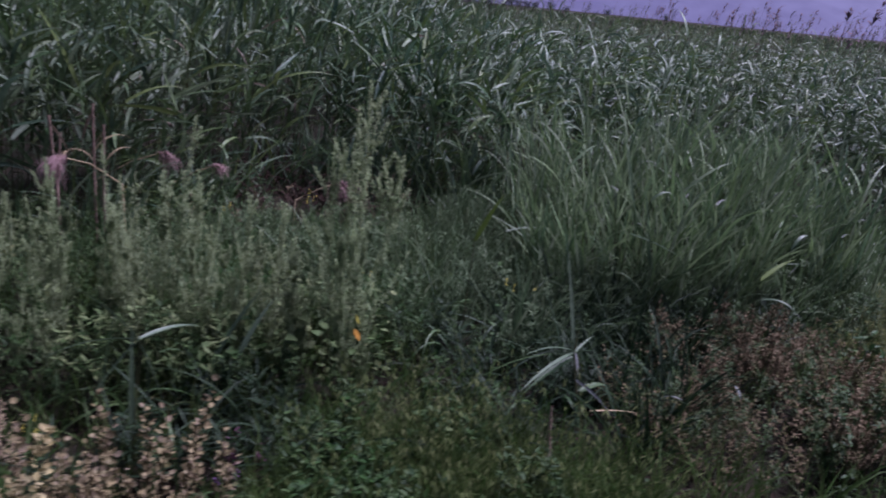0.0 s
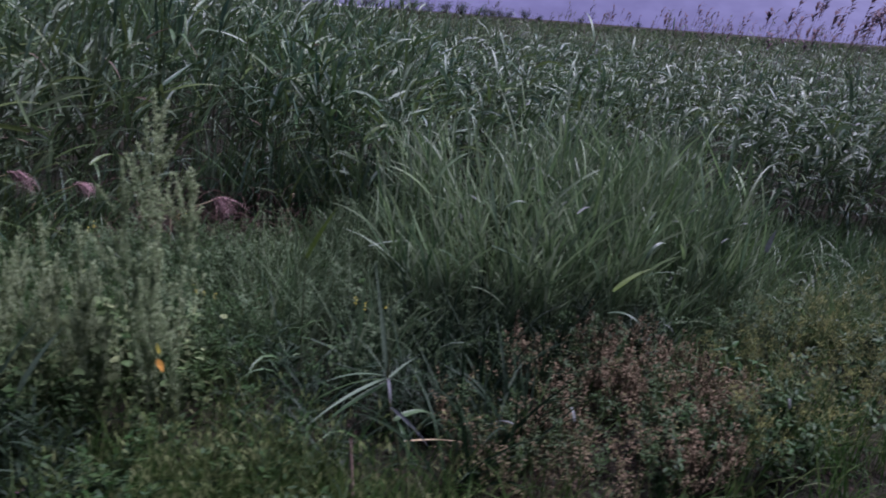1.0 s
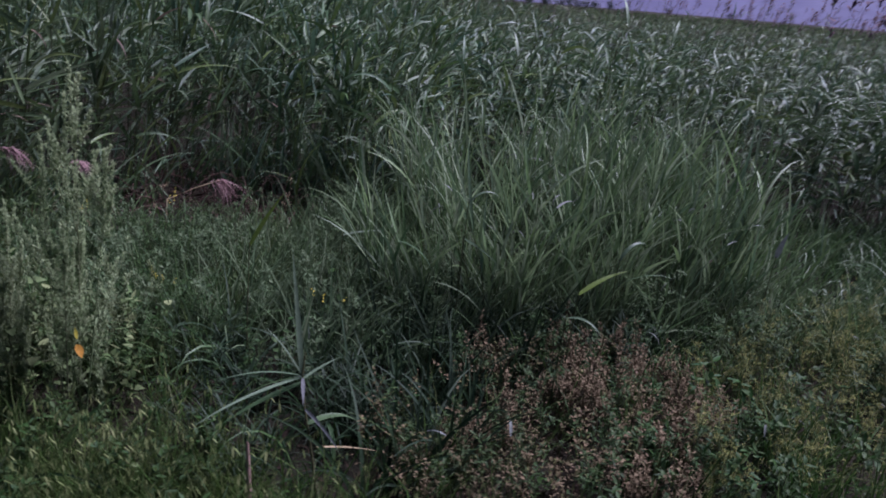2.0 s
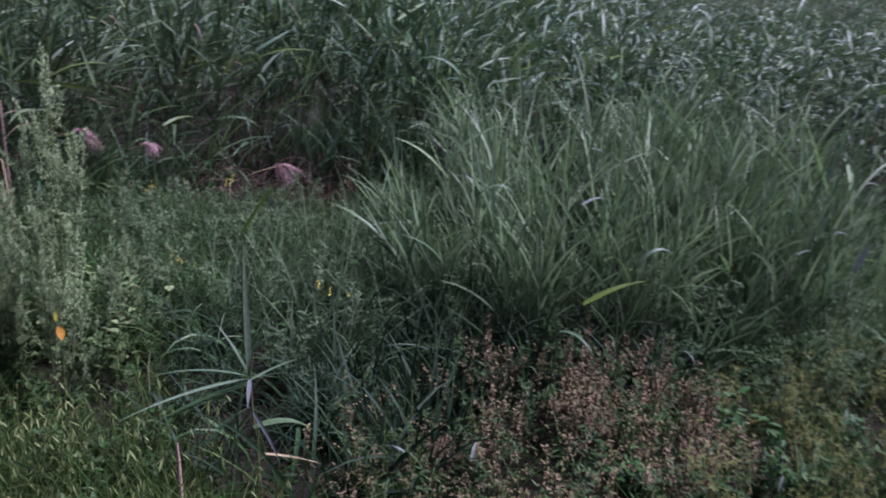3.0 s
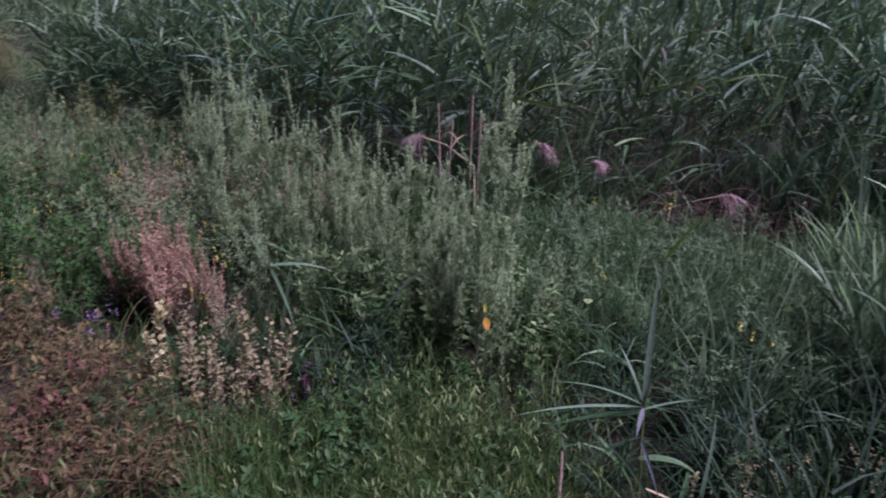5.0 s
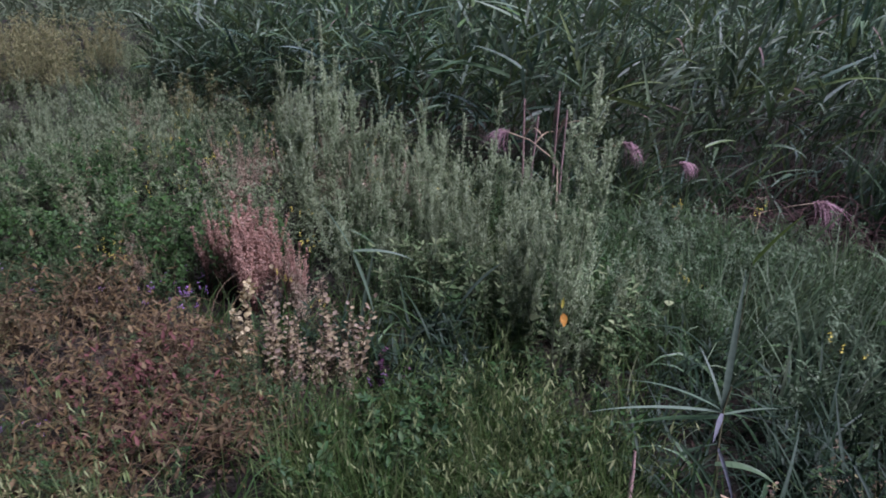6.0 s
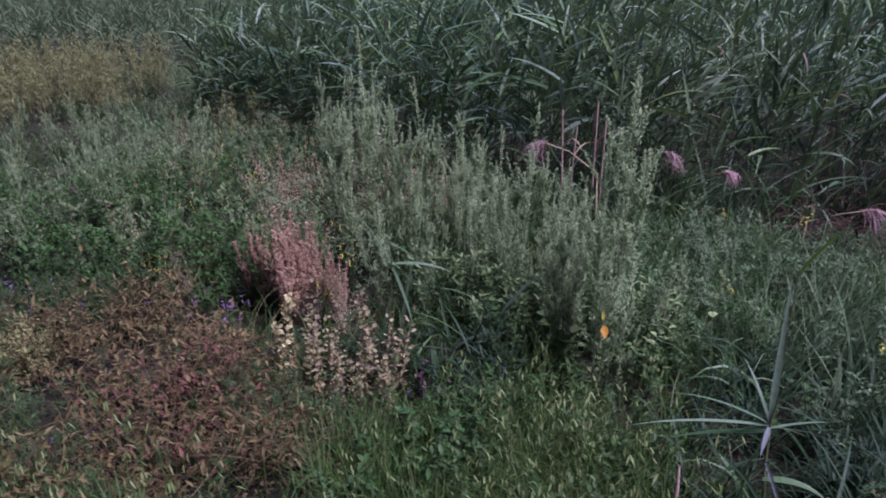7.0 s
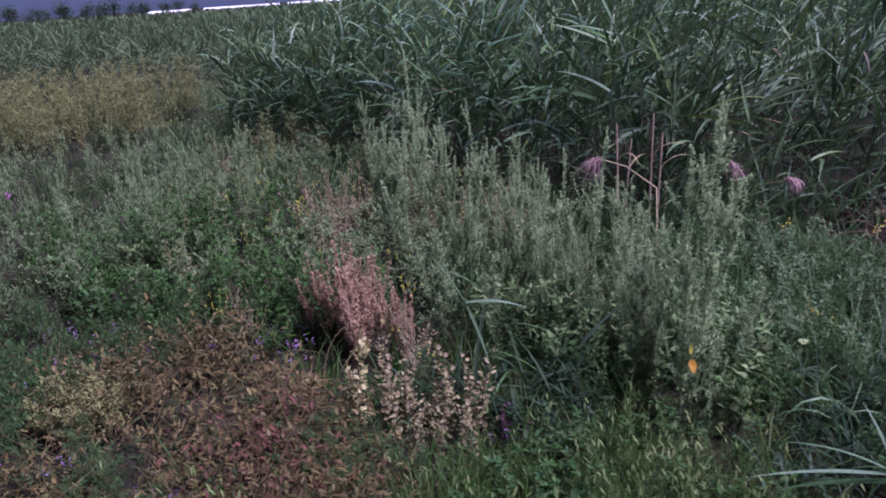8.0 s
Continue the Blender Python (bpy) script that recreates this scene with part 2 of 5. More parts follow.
def ribbons(bits, base, az, el, length, width, curve, nseg=4, profile="blade", fold=0.0, roll=0.0, sway=0.0):
    """Leaves: tapered strips along bowed lines, keeled by fold, turned about themselves by roll."""
    n = len(base)
    if not n:
        return
    p, d = run(base, az, el, length, curve, nseg, sway)
    flat = np.stack([-np.sin(az), np.cos(az), np.zeros(n)], -1)[:, None]
    side = np.broadcast_to(flat, p.shape)
    side = side - d * np.sum(side * d, -1, keepdims=True)
    side /= np.linalg.norm(side, axis=-1, keepdims=True) + 1e-9
    up = np.cross(d, side)
    r = np.broadcast_to(roll, n)[:, None, None]
    side, up = side * np.cos(r) + up * np.sin(r), up * np.cos(r) - side * np.sin(r)
    s = np.arange(nseg + 1) / nseg
    w = (np.broadcast_to(width, n)[:, None] * PROFILE[profile](s)[None])[..., None] / 2
    if fold:
        v = np.stack([p - side * w, p - up * w * fold, p + side * w], 2).reshape(n, -1, 3)
        f = [(3 * i + j, 3 * i + j + 1, 3 * i + j + 4, 3 * i + j + 3) for i in range(nseg) for j in (0, 1)]
    else:
        v = np.stack([p - side * w, p + side * w], 2).reshape(n, -1, 3)
        f = [(2 * i, 2 * i + 1, 2 * i + 3, 2 * i + 2) for i in range(nseg)]
    bits.add(v, np.array(f))


def rods(bits, p, radius, taper=0.4, sides=3):
    """Stems round the lines p (n, k, 3)."""
    n, k = p.shape[:2]
    d = np.gradient(p, axis=1)
    d /= np.linalg.norm(d, axis=-1, keepdims=True) + 1e-9
    ref = np.where(np.abs(d[..., 2:3]) > 0.8, np.array([1.0, 0, 0]), np.array([0, 0, 1.0]))
    a = np.cross(d, ref)
    a /= np.linalg.norm(a, axis=-1, keepdims=True) + 1e-9
    b = np.cross(d, a)
    rad = np.broadcast_to(radius, n)[:, None] * np.linspace(1, taper, k)[None]
    ang = np.arange(sides) * 2 * np.pi / sides
    v = p[:, :, None] + rad[..., None, None] * (np.cos(ang)[:, None] * a[:, :, None] + np.sin(ang)[:, None] * b[:, :, None])
    f = [(i * sides + j, i * sides + (j + 1) % sides, (i + 1) * sides + (j + 1) % sides, (i + 1) * sides + j) for i in range(k - 1) for j in range(sides)]
    bits.add(v.reshape(n, -1, 3), np.array(f))


def u(a, b, n):
    return rng.uniform(a, b, n)


def along(p, s):
    """The places at the shares s (n, m) of the lines p (n, k, 3)."""
    k = p.shape[1] - 1
    i = np.clip((s * k).astype(int), 0, k - 1)
    w = (s * k - i)[..., None]
    row = np.arange(len(p))[:, None]
    return p[row, i] * (1 - w) + p[row, i + 1] * w


def inside(xy, poly):
    x, y = xy.T
    hit = np.zeros(len(xy), bool)
    for (ax, ay), (bx, by) in zip(poly, poly[1:] + poly[:1]):
        hit ^= ((ay > y) != (by > y)) & (x < (bx - ax) * (y - ay) / (by - ay + 1e-12) + ax)
    return hit


def strew(n, poly, clump=0, wide=0.09):
    """n places on the ground within a polygon, evenly or in clumps of so many."""
    lo, hi = np.min(poly, 0), np.max(poly, 0)
    got = np.zeros((0, 2))
    if clump:
        seeds = strew(max(3, n // clump), poly)
    while len(got) < n:
        c = rng.uniform(lo, hi, (2 * n + 50, 2))
        if clump:
            c = seeds[rng.integers(0, len(seeds), 2 * n + 50)] + rng.normal(0, wide, (2 * n + 50, 2))
        got = np.concatenate([got, c[inside(c, poly)]])
    return got[:n]


def hump(x, y):
    """The lie of the ground: level, with small swells, and a hollow at the reeds' edge."""
    z = 0.025 * np.sin(1.7 * x + 0.6) * np.cos(1.3 * y) + 0.015 * np.sin(4.1 * x + 2.3 * y)
    z = z - 0.08 * np.exp(-(((x + 0.9) / 0.9) ** 2 + ((y - 6.0) / 1.0) ** 2))
    z = z - 0.08 * np.exp(-(((x + 1.2) / 1.0) ** 2 + ((y - 2.05) / 0.55) ** 2))
    return z * np.exp(-((x / 40) ** 2 + (y / 40) ** 2))


def ground(xy):
    return np.column_stack([xy, hump(xy[:, 0], xy[:, 1])])


def thing(name, label, category, group=""):
    return tagged(new(name), label, category, group)


def part(name, bits, material, parent, label="", kind=""):
    ob = new(name, bits.mesh(name, material) if isinstance(bits, Bits) else bits)
    ob.parent = parent
    return tagged(ob, label, "", "", kind)


def stuff(name, bits, material, label, category):
    return tagged(new(name, bits.mesh(name, material)), label, category, "", "stuff")


def set_at(ob, x, y, turn=0.0, size=1.0, lean=0.0, lean_to=0.0):
    z = float(hump(np.float64(x), np.float64(y))) - 0.01
    tilt = Matrix.Rotation(lean, 4, Vector((-math.sin(lean_to), math.cos(lean_to), 0)))
    return Matrix.Translation((x, y, z)) @ tilt @ Matrix.Rotation(turn, 4, "Z") @ Matrix.Scale(size, 4)


def spread_copies(kinds, places, sizes, lean=0.12, lean_to=0.0, free_turn=True):
    """Stands the prototypes at the first places and copies of them at the rest."""
    for i, ((x, y), size) in enumerate(zip(places, sizes)):
        turn = rng.uniform(0, 6.28) if free_turn else rng.uniform(-0.5, 0.5)
        m = set_at(None, x, y, turn, size, rng.uniform(0, lean), lean_to + rng.uniform(-0.8, 0.8))
        if i < len(kinds):
            kinds[i].matrix_basis = m
        else:
            copy_thing(kinds[i % len(kinds)], m)


# ---- ground ----
near = np.linspace(-14, 14, 113)
line = np.concatenate([[-3000, -1200, -500, -200, -90, -45, -25], near, [25, 45, 90, 200, 500, 1200, 3000]])
gx, gy = np.meshgrid(line, line + 3)
gv = np.stack([gx, gy, hump(gx, gy)], -1).reshape(-1, 3)
w = len(line)
i, j = np.meshgrid(np.arange(w - 1), np.arange(w - 1))
q = (j * w + i).ravel()
bits = Bits()
bits.add(gv[None], np.stack([q, q + 1, q + w + 1, q + w], -1))
tagged(new("ground", bits.mesh("ground", M["earth"])), "damp earth with plant litter, darkened for the shade under the weeds", "ground", "", "structure")

# ---- far off ----
def hills(a0, a1, height, mat, label):
    n = 60
    ang = np.linspace(a0, a1, n)
    crest = height * (1 + 0.3 * np.sin(ang * 5.3 + 1) + 0.2 * np.sin(ang * 11.1) + 0.07 * np.sin(ang * 29))
    ring = []
    for dist, share in ((1500, -0.05), (1750, 0.55), (2100, 1.0), (2600, 0.0)):
        ring.append(np.stack([dist * np.cos(ang), dist * np.sin(ang), crest * share], -1))
    b = Bits()
    f = [(a * 4 + c, (a + 1) * 4 + c, (a + 1) * 4 + c + 1, a * 4 + c + 1) for a in range(n - 1) for c in range(3)]
    b.add(np.stack(ring, 1).reshape(1, -1, 3), np.array(f))
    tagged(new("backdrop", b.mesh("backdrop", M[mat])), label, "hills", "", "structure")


hills(2.25, 4.2, 95, "hill", "dark blue hills behind the marsh, dusk haze put in as faint glow")
hills(-0.8, 2.3, 170, "haze", "lilac hills behind the marsh, dusk haze put in as glow")


def far_tree(height, seed):
    r = np.random.default_rng(seed)
    ob = thing("tree", "dark leafy tree at the far edge of the marsh", "tree", "trees at the marsh edge")
    b = Bits()
    base = np.zeros((1, 3))
    p, _ = run(base, np.array([0.3]), np.array([1.5]), height * 0.6, 0.1, 5)
    rods(b, p, height * 0.03, 0.4, 6)
    az = r.uniform(0, 6.28, 7)
    start = along(p, r.uniform(0.15, 1, (1, 7)))[0]
    limbs, _ = run(start, az, r.uniform(0.4, 1.1, 7), height * 0.3, 0.2, 3)
    rods(b, limbs, height * 0.012, 0.3, 4)
    part("trunk", b, M["bark"], ob)
    b = Bits()
    k = 900
    centre = np.concatenate([limbs[:, -1], limbs[:, 1]])[r.integers(0, 14, k)]
    off = r.normal(0, 1, (k, 3)) * np.array([0.16, 0.16, 0.11]) * height
    c = centre + off
    c[:, 2] = np.where(c[:, 2] < height * 0.05, r.uniform(0.05, 0.4, k) * height, c[:, 2])
    ribbons(b, c, r.uniform(0, 6.28, k), r.uniform(-0.8, 1.2, k), r.uniform(0.04, 0.08, k) * height, r.uniform(0.03, 0.05, k) * height, 0.5, 2, "leaf", 0.3)
    part("crown", b, M["tree"], ob)
    return ob


kinds = [far_tree(7, 1), far_tree(9, 2), far_tree(6, 3)]
spots, sizes = [], []
for a, d, k in ((1.52, 330, 1.0), (1.50, 335, .8), (1.47, 340, 1.1), (1.45, 325, .7), (1.62, 350, .9), (1.35, 420, .8), (1.28, 430, .7),
                (3.02, 300, 1.0), (3.045, 305, 1.2), (3.07, 290, .9), (3.0, 310, 1.1), (2.96, 300, 1.0), (2.93, 320, .8), (3.1, 300, 1.1), (2.72, 380, .5), (2.64, 380, .4),
                *[(2.9 + 0.018 * i, 260 + 37 * (i * 7 % 5), 0.6 + 0.09 * (i * 5 % 7)) for i in range(14)], *[(1.4 + 0.02 * i, 300 + 30 * (i * 3 % 4), 0.5 + 0.08 * (i * 5 % 6)) for i in range(10)]):
    spots.append((d * math.cos(a), d * math.sin(a)))
    sizes.append(k)
spread_copies(kinds, spots, sizes, 0.02)


def tunnel(length, label):
    """A long low film tunnel with arched cover and end walls."""
    ob = thing("greenhouse", label, "greenhouse", "film tunnels")
    b = Bits()
    a = np.linspace(0, np.pi, 9)
    k = int(length / 4)
    xs = np.linspace(0, length, k)
    v = np.stack([np.stack([np.full(9, x), 2.6 * np.cos(a), 1.1 * np.sin(a) + 0.02 * math.sin(x)], -1) for x in xs])
    f = [(i * 9 + j, i * 9 + j + 1, (i + 1) * 9 + j + 1, (i + 1) * 9 + j) for i in range(k - 1) for j in range(8)]
    b.add(v.reshape(1, -1, 3), np.array(f))
    part("cover", b, M["sheet"], ob)
    for x in (0, length):
        b = Bits()
        v = np.stack([np.full(9, x), 2.6 * np.cos(a), 1.1 * np.sin(a)], -1)
        b.add(v[None], np.array([(0, 1, 7, 8), (1, 2, 6, 7), (2, 3, 5, 6)]))
        part("end_wall", b, M["sheet"], ob)
    return ob


def along_bearing(ob, a0, a1, dist):
    p0 = Vector((dist * math.cos(a0), dist * math.sin(a0), 0))
    p1 = Vector((dist * math.cos(a1), dist * math.sin(a1), 0))
    ob.matrix_basis = Matrix.Translation(p0) @ Matrix.Rotation(math.atan2(p1.y - p0.y, p1.x - p0.x), 4, "Z")


for a0, a1 in ((2.955, 2.905), (2.89, 2.8), (2.79, 2.7)):
    along_bearing(tunnel(420 * (a0 - a1), "long low white film tunnel beyond the marsh"), a0, a1, 420)
along_bearing(tunnel(420 * 0.06, "long low white film tunnel beyond the marsh"), 1.66, 1.6, 420)

# ---- reeds ----
WIND = 0.15


def reeds(stem, leaf, base, h, leaves, length, width, seg=4, fold=0.0, sides=3, stem_seg=4, rad=0.0035):
    """Reed plants: leaning stems and arching leaves that trail with the wind."""
    n = len(base)
    if not n:
        return None
    az = WIND + rng.normal(0, 0.6, n)
    el = np.pi / 2 - np.abs(rng.normal(0.1, 0.09, n))
    p, _ = run(base, az, el, h, u(0.05, 0.4, n), stem_seg)
    if stem is not None:
        rods(stem, p, rad, 0.45, sides)
    s = np.sort(u(0.12, 1.0, (n, leaves)), 1)
    q = along(p, s).reshape(-1, 3)
    k = n * leaves
    laz = np.repeat(az, leaves) + np.where(rng.random(k) < 0.5, 1.0, -1.0) * np.abs(rng.normal(1.1, 0.7, k))
    top = s.ravel()
    lel = u(0.15, 1.15, k) + 0.25 * top
    grow = (0.7 + 0.6 * np.sin(np.pi * np.clip(top, 0.05, 0.95))) * u(0.5, 1.25, k)
    droop = 1 / (1 + np.exp(-(np.repeat(base[:, 0], leaves) - 0.6) * 3))
    bow = np.abs(rng.normal(0.35, 0.55, k)) + droop * u(0.2, 1.9, k)
    length = length * (1 - 0.25 * droop)
    ribbons(leaf, q, laz, lel, length * grow, width * grow, bow, seg, "blade", fold, u(-0.9, 0.9, k), rng.normal(0, 0.3, k))
    return p


def reed_height(x, y):
    left = 1 / (1 + np.exp((x - 0.1 - 0.05 * (y - 6)) * 3.5))
    h = 1.42 + 0.42 * left
    far_left = 1 / (1 + np.exp((x + 6.6 + 0.25 * (y - 5)) * 1.6))
    h = h - 0.35 * far_left * left
    return h * (1 + 0.08 * np.sin(1.9 * x + 0.7 * y) + 0.06 * np.sin(3.1 * y - x))


EDGE = [(-30, 12), (-21, 9), (-13, 6), (-10.5, 4.3), (-9.3, 3.5), (-8, 3.4), (-6, 3.7), (-4.2, 4.0), (-3.1, 4.15), (-2.4, 4.45), (-1.9, 4.8), (-1.6, 5.6), (-1.2, 6.6), (-0.5, 6.4), (0.25, 5.9),
        (1.19, 6.3), (1.88, 6.91), (2.35, 7.62), (2.82, 7.44), (3.3, 6.47), (4.03, 5.84), (5.27, 5.7), (7.71, 6.22), (11.11, 7.44)]
ex, ey = np.array(EDGE).T


def depth_in(xy):
    return xy[:, 1] - np.interp(xy[:, 0], ex, ey)


stem, leaf = Bits(), Bits()
xy = rng.uniform((-13, 3), (10, 10.5), (7400, 2))
d = depth_in(xy)
xy = xy[(d > 0.0) & (d < 2.0)]
reeds(stem, leaf, ground(xy), reed_height(*xy.T) * u(0.72, 1.08, len(xy)), 12, 0.34, 0.025, 5, 0.35)
stuff("reed_stems_front", stem, M["reed_stem"], "green reed stems crowded at the marsh edge", "reeds")
stuff("reed_leaves_front", leaf, M["reed"], "long arching green reed leaves at the marsh edge", "reeds")
stem, leaf = Bits(), Bits()
xy = rng.uniform((-22, 5), (18, 19), (13000, 2))
d = depth_in(xy)
xy = xy[d > 2.0]
xy = xy[rng.random(len(xy)) < np.clip(1.25 - 0.06 * (xy[:, 1] - 6), 0.3, 1)]
reeds(stem, leaf, ground(xy), reed_height(*xy.T) * u(0.75, 1.1, len(xy)), 11, 0.33, 0.021, 3, 0.0, 3, 2)
stuff("reed_stems_behind", stem, M["reed_stem"], "reed stems deep inside the marsh", "reeds")
stuff("reed_leaves_behind", leaf, M["reed"], "dense green reed leaves bowed by the wind", "reeds")
leaf = Bits()
ang, dist = u(0.35, 3.4, 17000), 15 + 75 * rng.random(17000) ** 1.7
xy = np.column_stack([dist * np.cos(ang), dist * np.sin(ang)])
xy = xy[(xy[:, 1] > np.where(xy[:, 0] < -16, -9, 17))]
k = len(xy)
reeds(None, leaf, ground(xy), np.minimum(reed_height(*xy.T), 1.32) * u(0.75, 1.0, k), 8, 0.45, 0.035, 2)
ang, dist = u(0.3, 3.15, 9000), 80 + 250 * rng.random(9000) ** 1.4
xy = np.column_stack([dist * np.cos(ang), dist * np.sin(ang)])
ribbons(leaf, ground(xy), u(0, 6.28, 9000), u(1.2, 1.5, 9000), u(0.9, 1.25, 9000), u(0.5, 0.9, 9000), 0.5, 2, "leaf")
stuff("reeds_far", leaf, M["reed_far"], "reed marsh running out to the horizon", "reeds")

# rosy and dark flower heads above the leaves
for name, mat, label, poly, count, tall, thick in (
    ("reed_spikes", "spike", "dark closed seed heads of reeds leaning with the wind", [(-0.01, 7.05), (11.11, 8.06), (18.69, 21.28), (-1.65, 16.48)], 420, 1.74, 0.024),
    ("reed_plumes", "rosy", "faded rosy reed plumes above the marsh", [(2.69, 8.99), (11.08, 9.89), (22.16, 27.53), (5.62, 22.98)], 190, 1.9, 0.06),
    ("reed_plumes", "rosy", "tall faded rosy reed plumes at the marsh edge", [(3.6, 6.4), (5.2, 6.2), (6.4, 8.4), (4.2, 8.6)], 60, 1.95, 0.07),
    ("reed_plumes", "rosy", "faded rosy reed plumes above the marsh", [(-10.32, 7.59), (-8.05, 7.16), (-10.21, 14.34), (-18.19, 14.19)], 40, 1.6, 0.05),
):
    b = Bits()
    xy = strew(count, poly)
    top = tall * u(0.86, 1.08, count)
    az = WIND + rng.normal(0, 0.5, count)
    p, d = run(ground(xy), az, np.full(count, 1.5), top, 0.2, 4)
    rods(b, p, 0.002, 0.6, 3)
    k = 12
    q = np.repeat(p[:, -1], k, 0) + np.tile(np.linspace(-0.12, 0.04, k), count)[:, None] * np.repeat(d[:, -1], k, 0)
    ribbons(b, q, np.repeat(az, k) + rng.normal(0, 0.7, count * k), u(0.3, 1.2, count * k), u(0.05, 0.13, count * k), thick * 0.5, 0.9, 2, "leaf")
    stuff(name, b, M[mat], label, "reeds")


def reed_plant(h, count):
    """A single reed with a stem and leaves of its own."""
    ob = thing("reed", "green reed with long arching leaves at the marsh edge", "reed", "reeds along the marsh edge")
    b = Bits()
    base = np.zeros((1, 3))
    p, _ = run(base, np.array([WIND]), np.array([1.45]), h, 0.25, 7)
    rods(b, p, 0.005, 0.4, 6)
    part("stem", b, M["reed_stem"], ob)
    for i in range(count):
        s = 0.15 + 0.83 * i / (count - 1)
        q = along(p, np.array([[s]]))[0]
        b = Bits()
        ribbons(b, q, np.array([WIND + (1.3 if i % 2 else -1.3) * rng.uniform(0.5, 1.4)]), u(0.3, 1.2, 1), rng.uniform(0.28, 0.42), rng.uniform(0.024, 0.036), u(0.2, 1.3, 1), 8, "blade", 0.35, u(-0.5, 0.5, 1), u(-0.4, 0.4, 1))
        part("leaf", b, M["reed"], ob)
    return ob


kinds = [reed_plant(rng.uniform(1.2, 1.5), int(rng.integers(6, 9))) for _ in range(6)]
xs = np.sort(u(-9.5, 8.0, 150))
xs = xs[(xs < -1.7) | (xs > 0.1)]
places = [(x, float(np.interp(x, ex, ey)) + rng.uniform(-0.25, 0.25)) for x in xs]
spread_copies(kinds, places, [float(reed_height(np.float64(x), np.float64(y))) / 1.5 * rng.uniform(0.75, 1.1) for x, y in places], 0.15, WIND, False)

# ---- the clump of young reed grass ----
CLUMP = [(0.5, 4.25), (0.72, 3.75), (1.33, 3.61), (2.14, 3.87), (2.73, 4.29), (2.84, 5.08), (2.24, 5.72), (1.43, 5.88), (0.75, 5.4)]
stem, leaf = Bits(), Bits()
xy = np.concatenate([strew(420, CLUMP, 6, 0.06), strew(130, CLUMP)])
n = len(xy)
cx, cy = xy[:, 0] - 1.65, xy[:, 1] - 4.6
h = (0.84 - 0.2 * (cx / 1.3) ** 2 + 0.1 * cy) * u(0.45, 1.15, n)
fan = np.arctan2(0.4 * cy, cx + 0.35) + rng.normal(0, 0.7, n)
p, _ = run(ground(xy), fan, np.pi / 2 - np.abs(rng.normal(0.05, 0.1, n)) - 0.2 * np.clip(np.abs(cx), 0, 1.3), h, u(0.0, 0.35, n), 4)
rods(stem, p, 0.0028, 0.4, 3)
m = 9
s = u(0.05, 1.0, (n, m))
k = n * m
ribbons(leaf, along(p, s).reshape(-1, 3), np.repeat(fan, m) + rng.normal(0, 1.4, k), u(0.85, 1.5, k), u(0.16, 0.5, k), u(0.006, 0.02, k), np.abs(rng.normal(0.2, 0.45, k)), 5, "blade", 0.35, u(-0.9, 0.9, k), rng.normal(0, 0.25, k))
stuff("reed_grass_stems", stem, M["reed_stem"], "thin stems of a clump of young reed grass", "reed grass")
stuff("reed_grass", leaf, M["clump"], "fan-shaped clump of upright narrow green reed grass", "reed grass")

SKIRT = [(-0.25, 3.3), (0.4, 3.05), (0.85, 3.4), (1.4, 3.55), (2.2, 3.75), (2.9, 4.2), (2.6, 4.5), (1.2, 4.1), (0.7, 4.6), (0.4, 5.3), (0.0, 5.2), (-0.3, 4.4)]
leaf = Bits()
xy = np.concatenate([strew(1500, SKIRT, 9, 0.08), strew(700, SKIRT)])
k = len(xy)
ribbons(leaf, ground(xy), WIND + rng.normal(0, 1.5, k), u(0.8, 1.5, k), u(0.18, 0.62, k), u(0.005, 0.015, k), np.abs(rng.normal(0.3, 0.6, k)), 5, "blade", 0.35, u(-0.9, 0.9, k), rng.normal(0, 0.35, k))
stuff("skirt_grass", leaf, M["sheaf"], "grey-green grass round the foot of the reed grass clump", "grass")

# ---- low growth ----
FIELD = [(-8.08, -0.17), (-1.2, -0.25), (0.43, 1.31), (3.59, 1.72), (6.42, 4.72), (5.13, 6.95), (2.12, 6.27), (-0.24, 6.48), (-2.45, 5.28), (-4.67, 4.95), (-10.36, 5.09), (-15.01, 6.29), (-16.51, -0.64)]
MAT = [(-2.45, 0.7), (-2.25, 1.4), (-1.65, 1.75), (-1.0, 1.72), (-0.55, 1.52), (-0.35, 1.2), (-0.7, 0.52), (-1.3, 0.4), (-1.85, 0.5)]
VETCH = [(-3.36, 0.16), (-3.03, 0.97), (-2.59, 1.45), (-1.81, 1.77), (-1.59, 1.62), (-2.08, 1.15), (-1.9, 0.71), (-1.45, 0.46), (-1.44, 0.07)]
SHORT = [(-0.64, 1.8), (-0.36, 1.43), (0.09, 1.51), (0.76, 2.09), (0.3, 2.51), (-0.16, 2.6), (-0.49, 2.36)]
HOLLOW = [(-1.6, 5.3), (-0.6, 5.2), (-0.05, 5.6), (-0.4, 6.6), (-1.4, 6.7), (-1.8, 6.0)]
BROWN = [(0.66, 2.9), (1.05, 3.35), (2.0, 3.6), (2.15, 3.0), (1.85, 2.45), (1.15, 2.2), (0.78, 2.4)]
RIGHT = [(1.8, 2.46), (2.03, 3.36), (2.49, 3.94), (3.8, 4.8), (5.15, 5.23), (3.94, 2.99)]

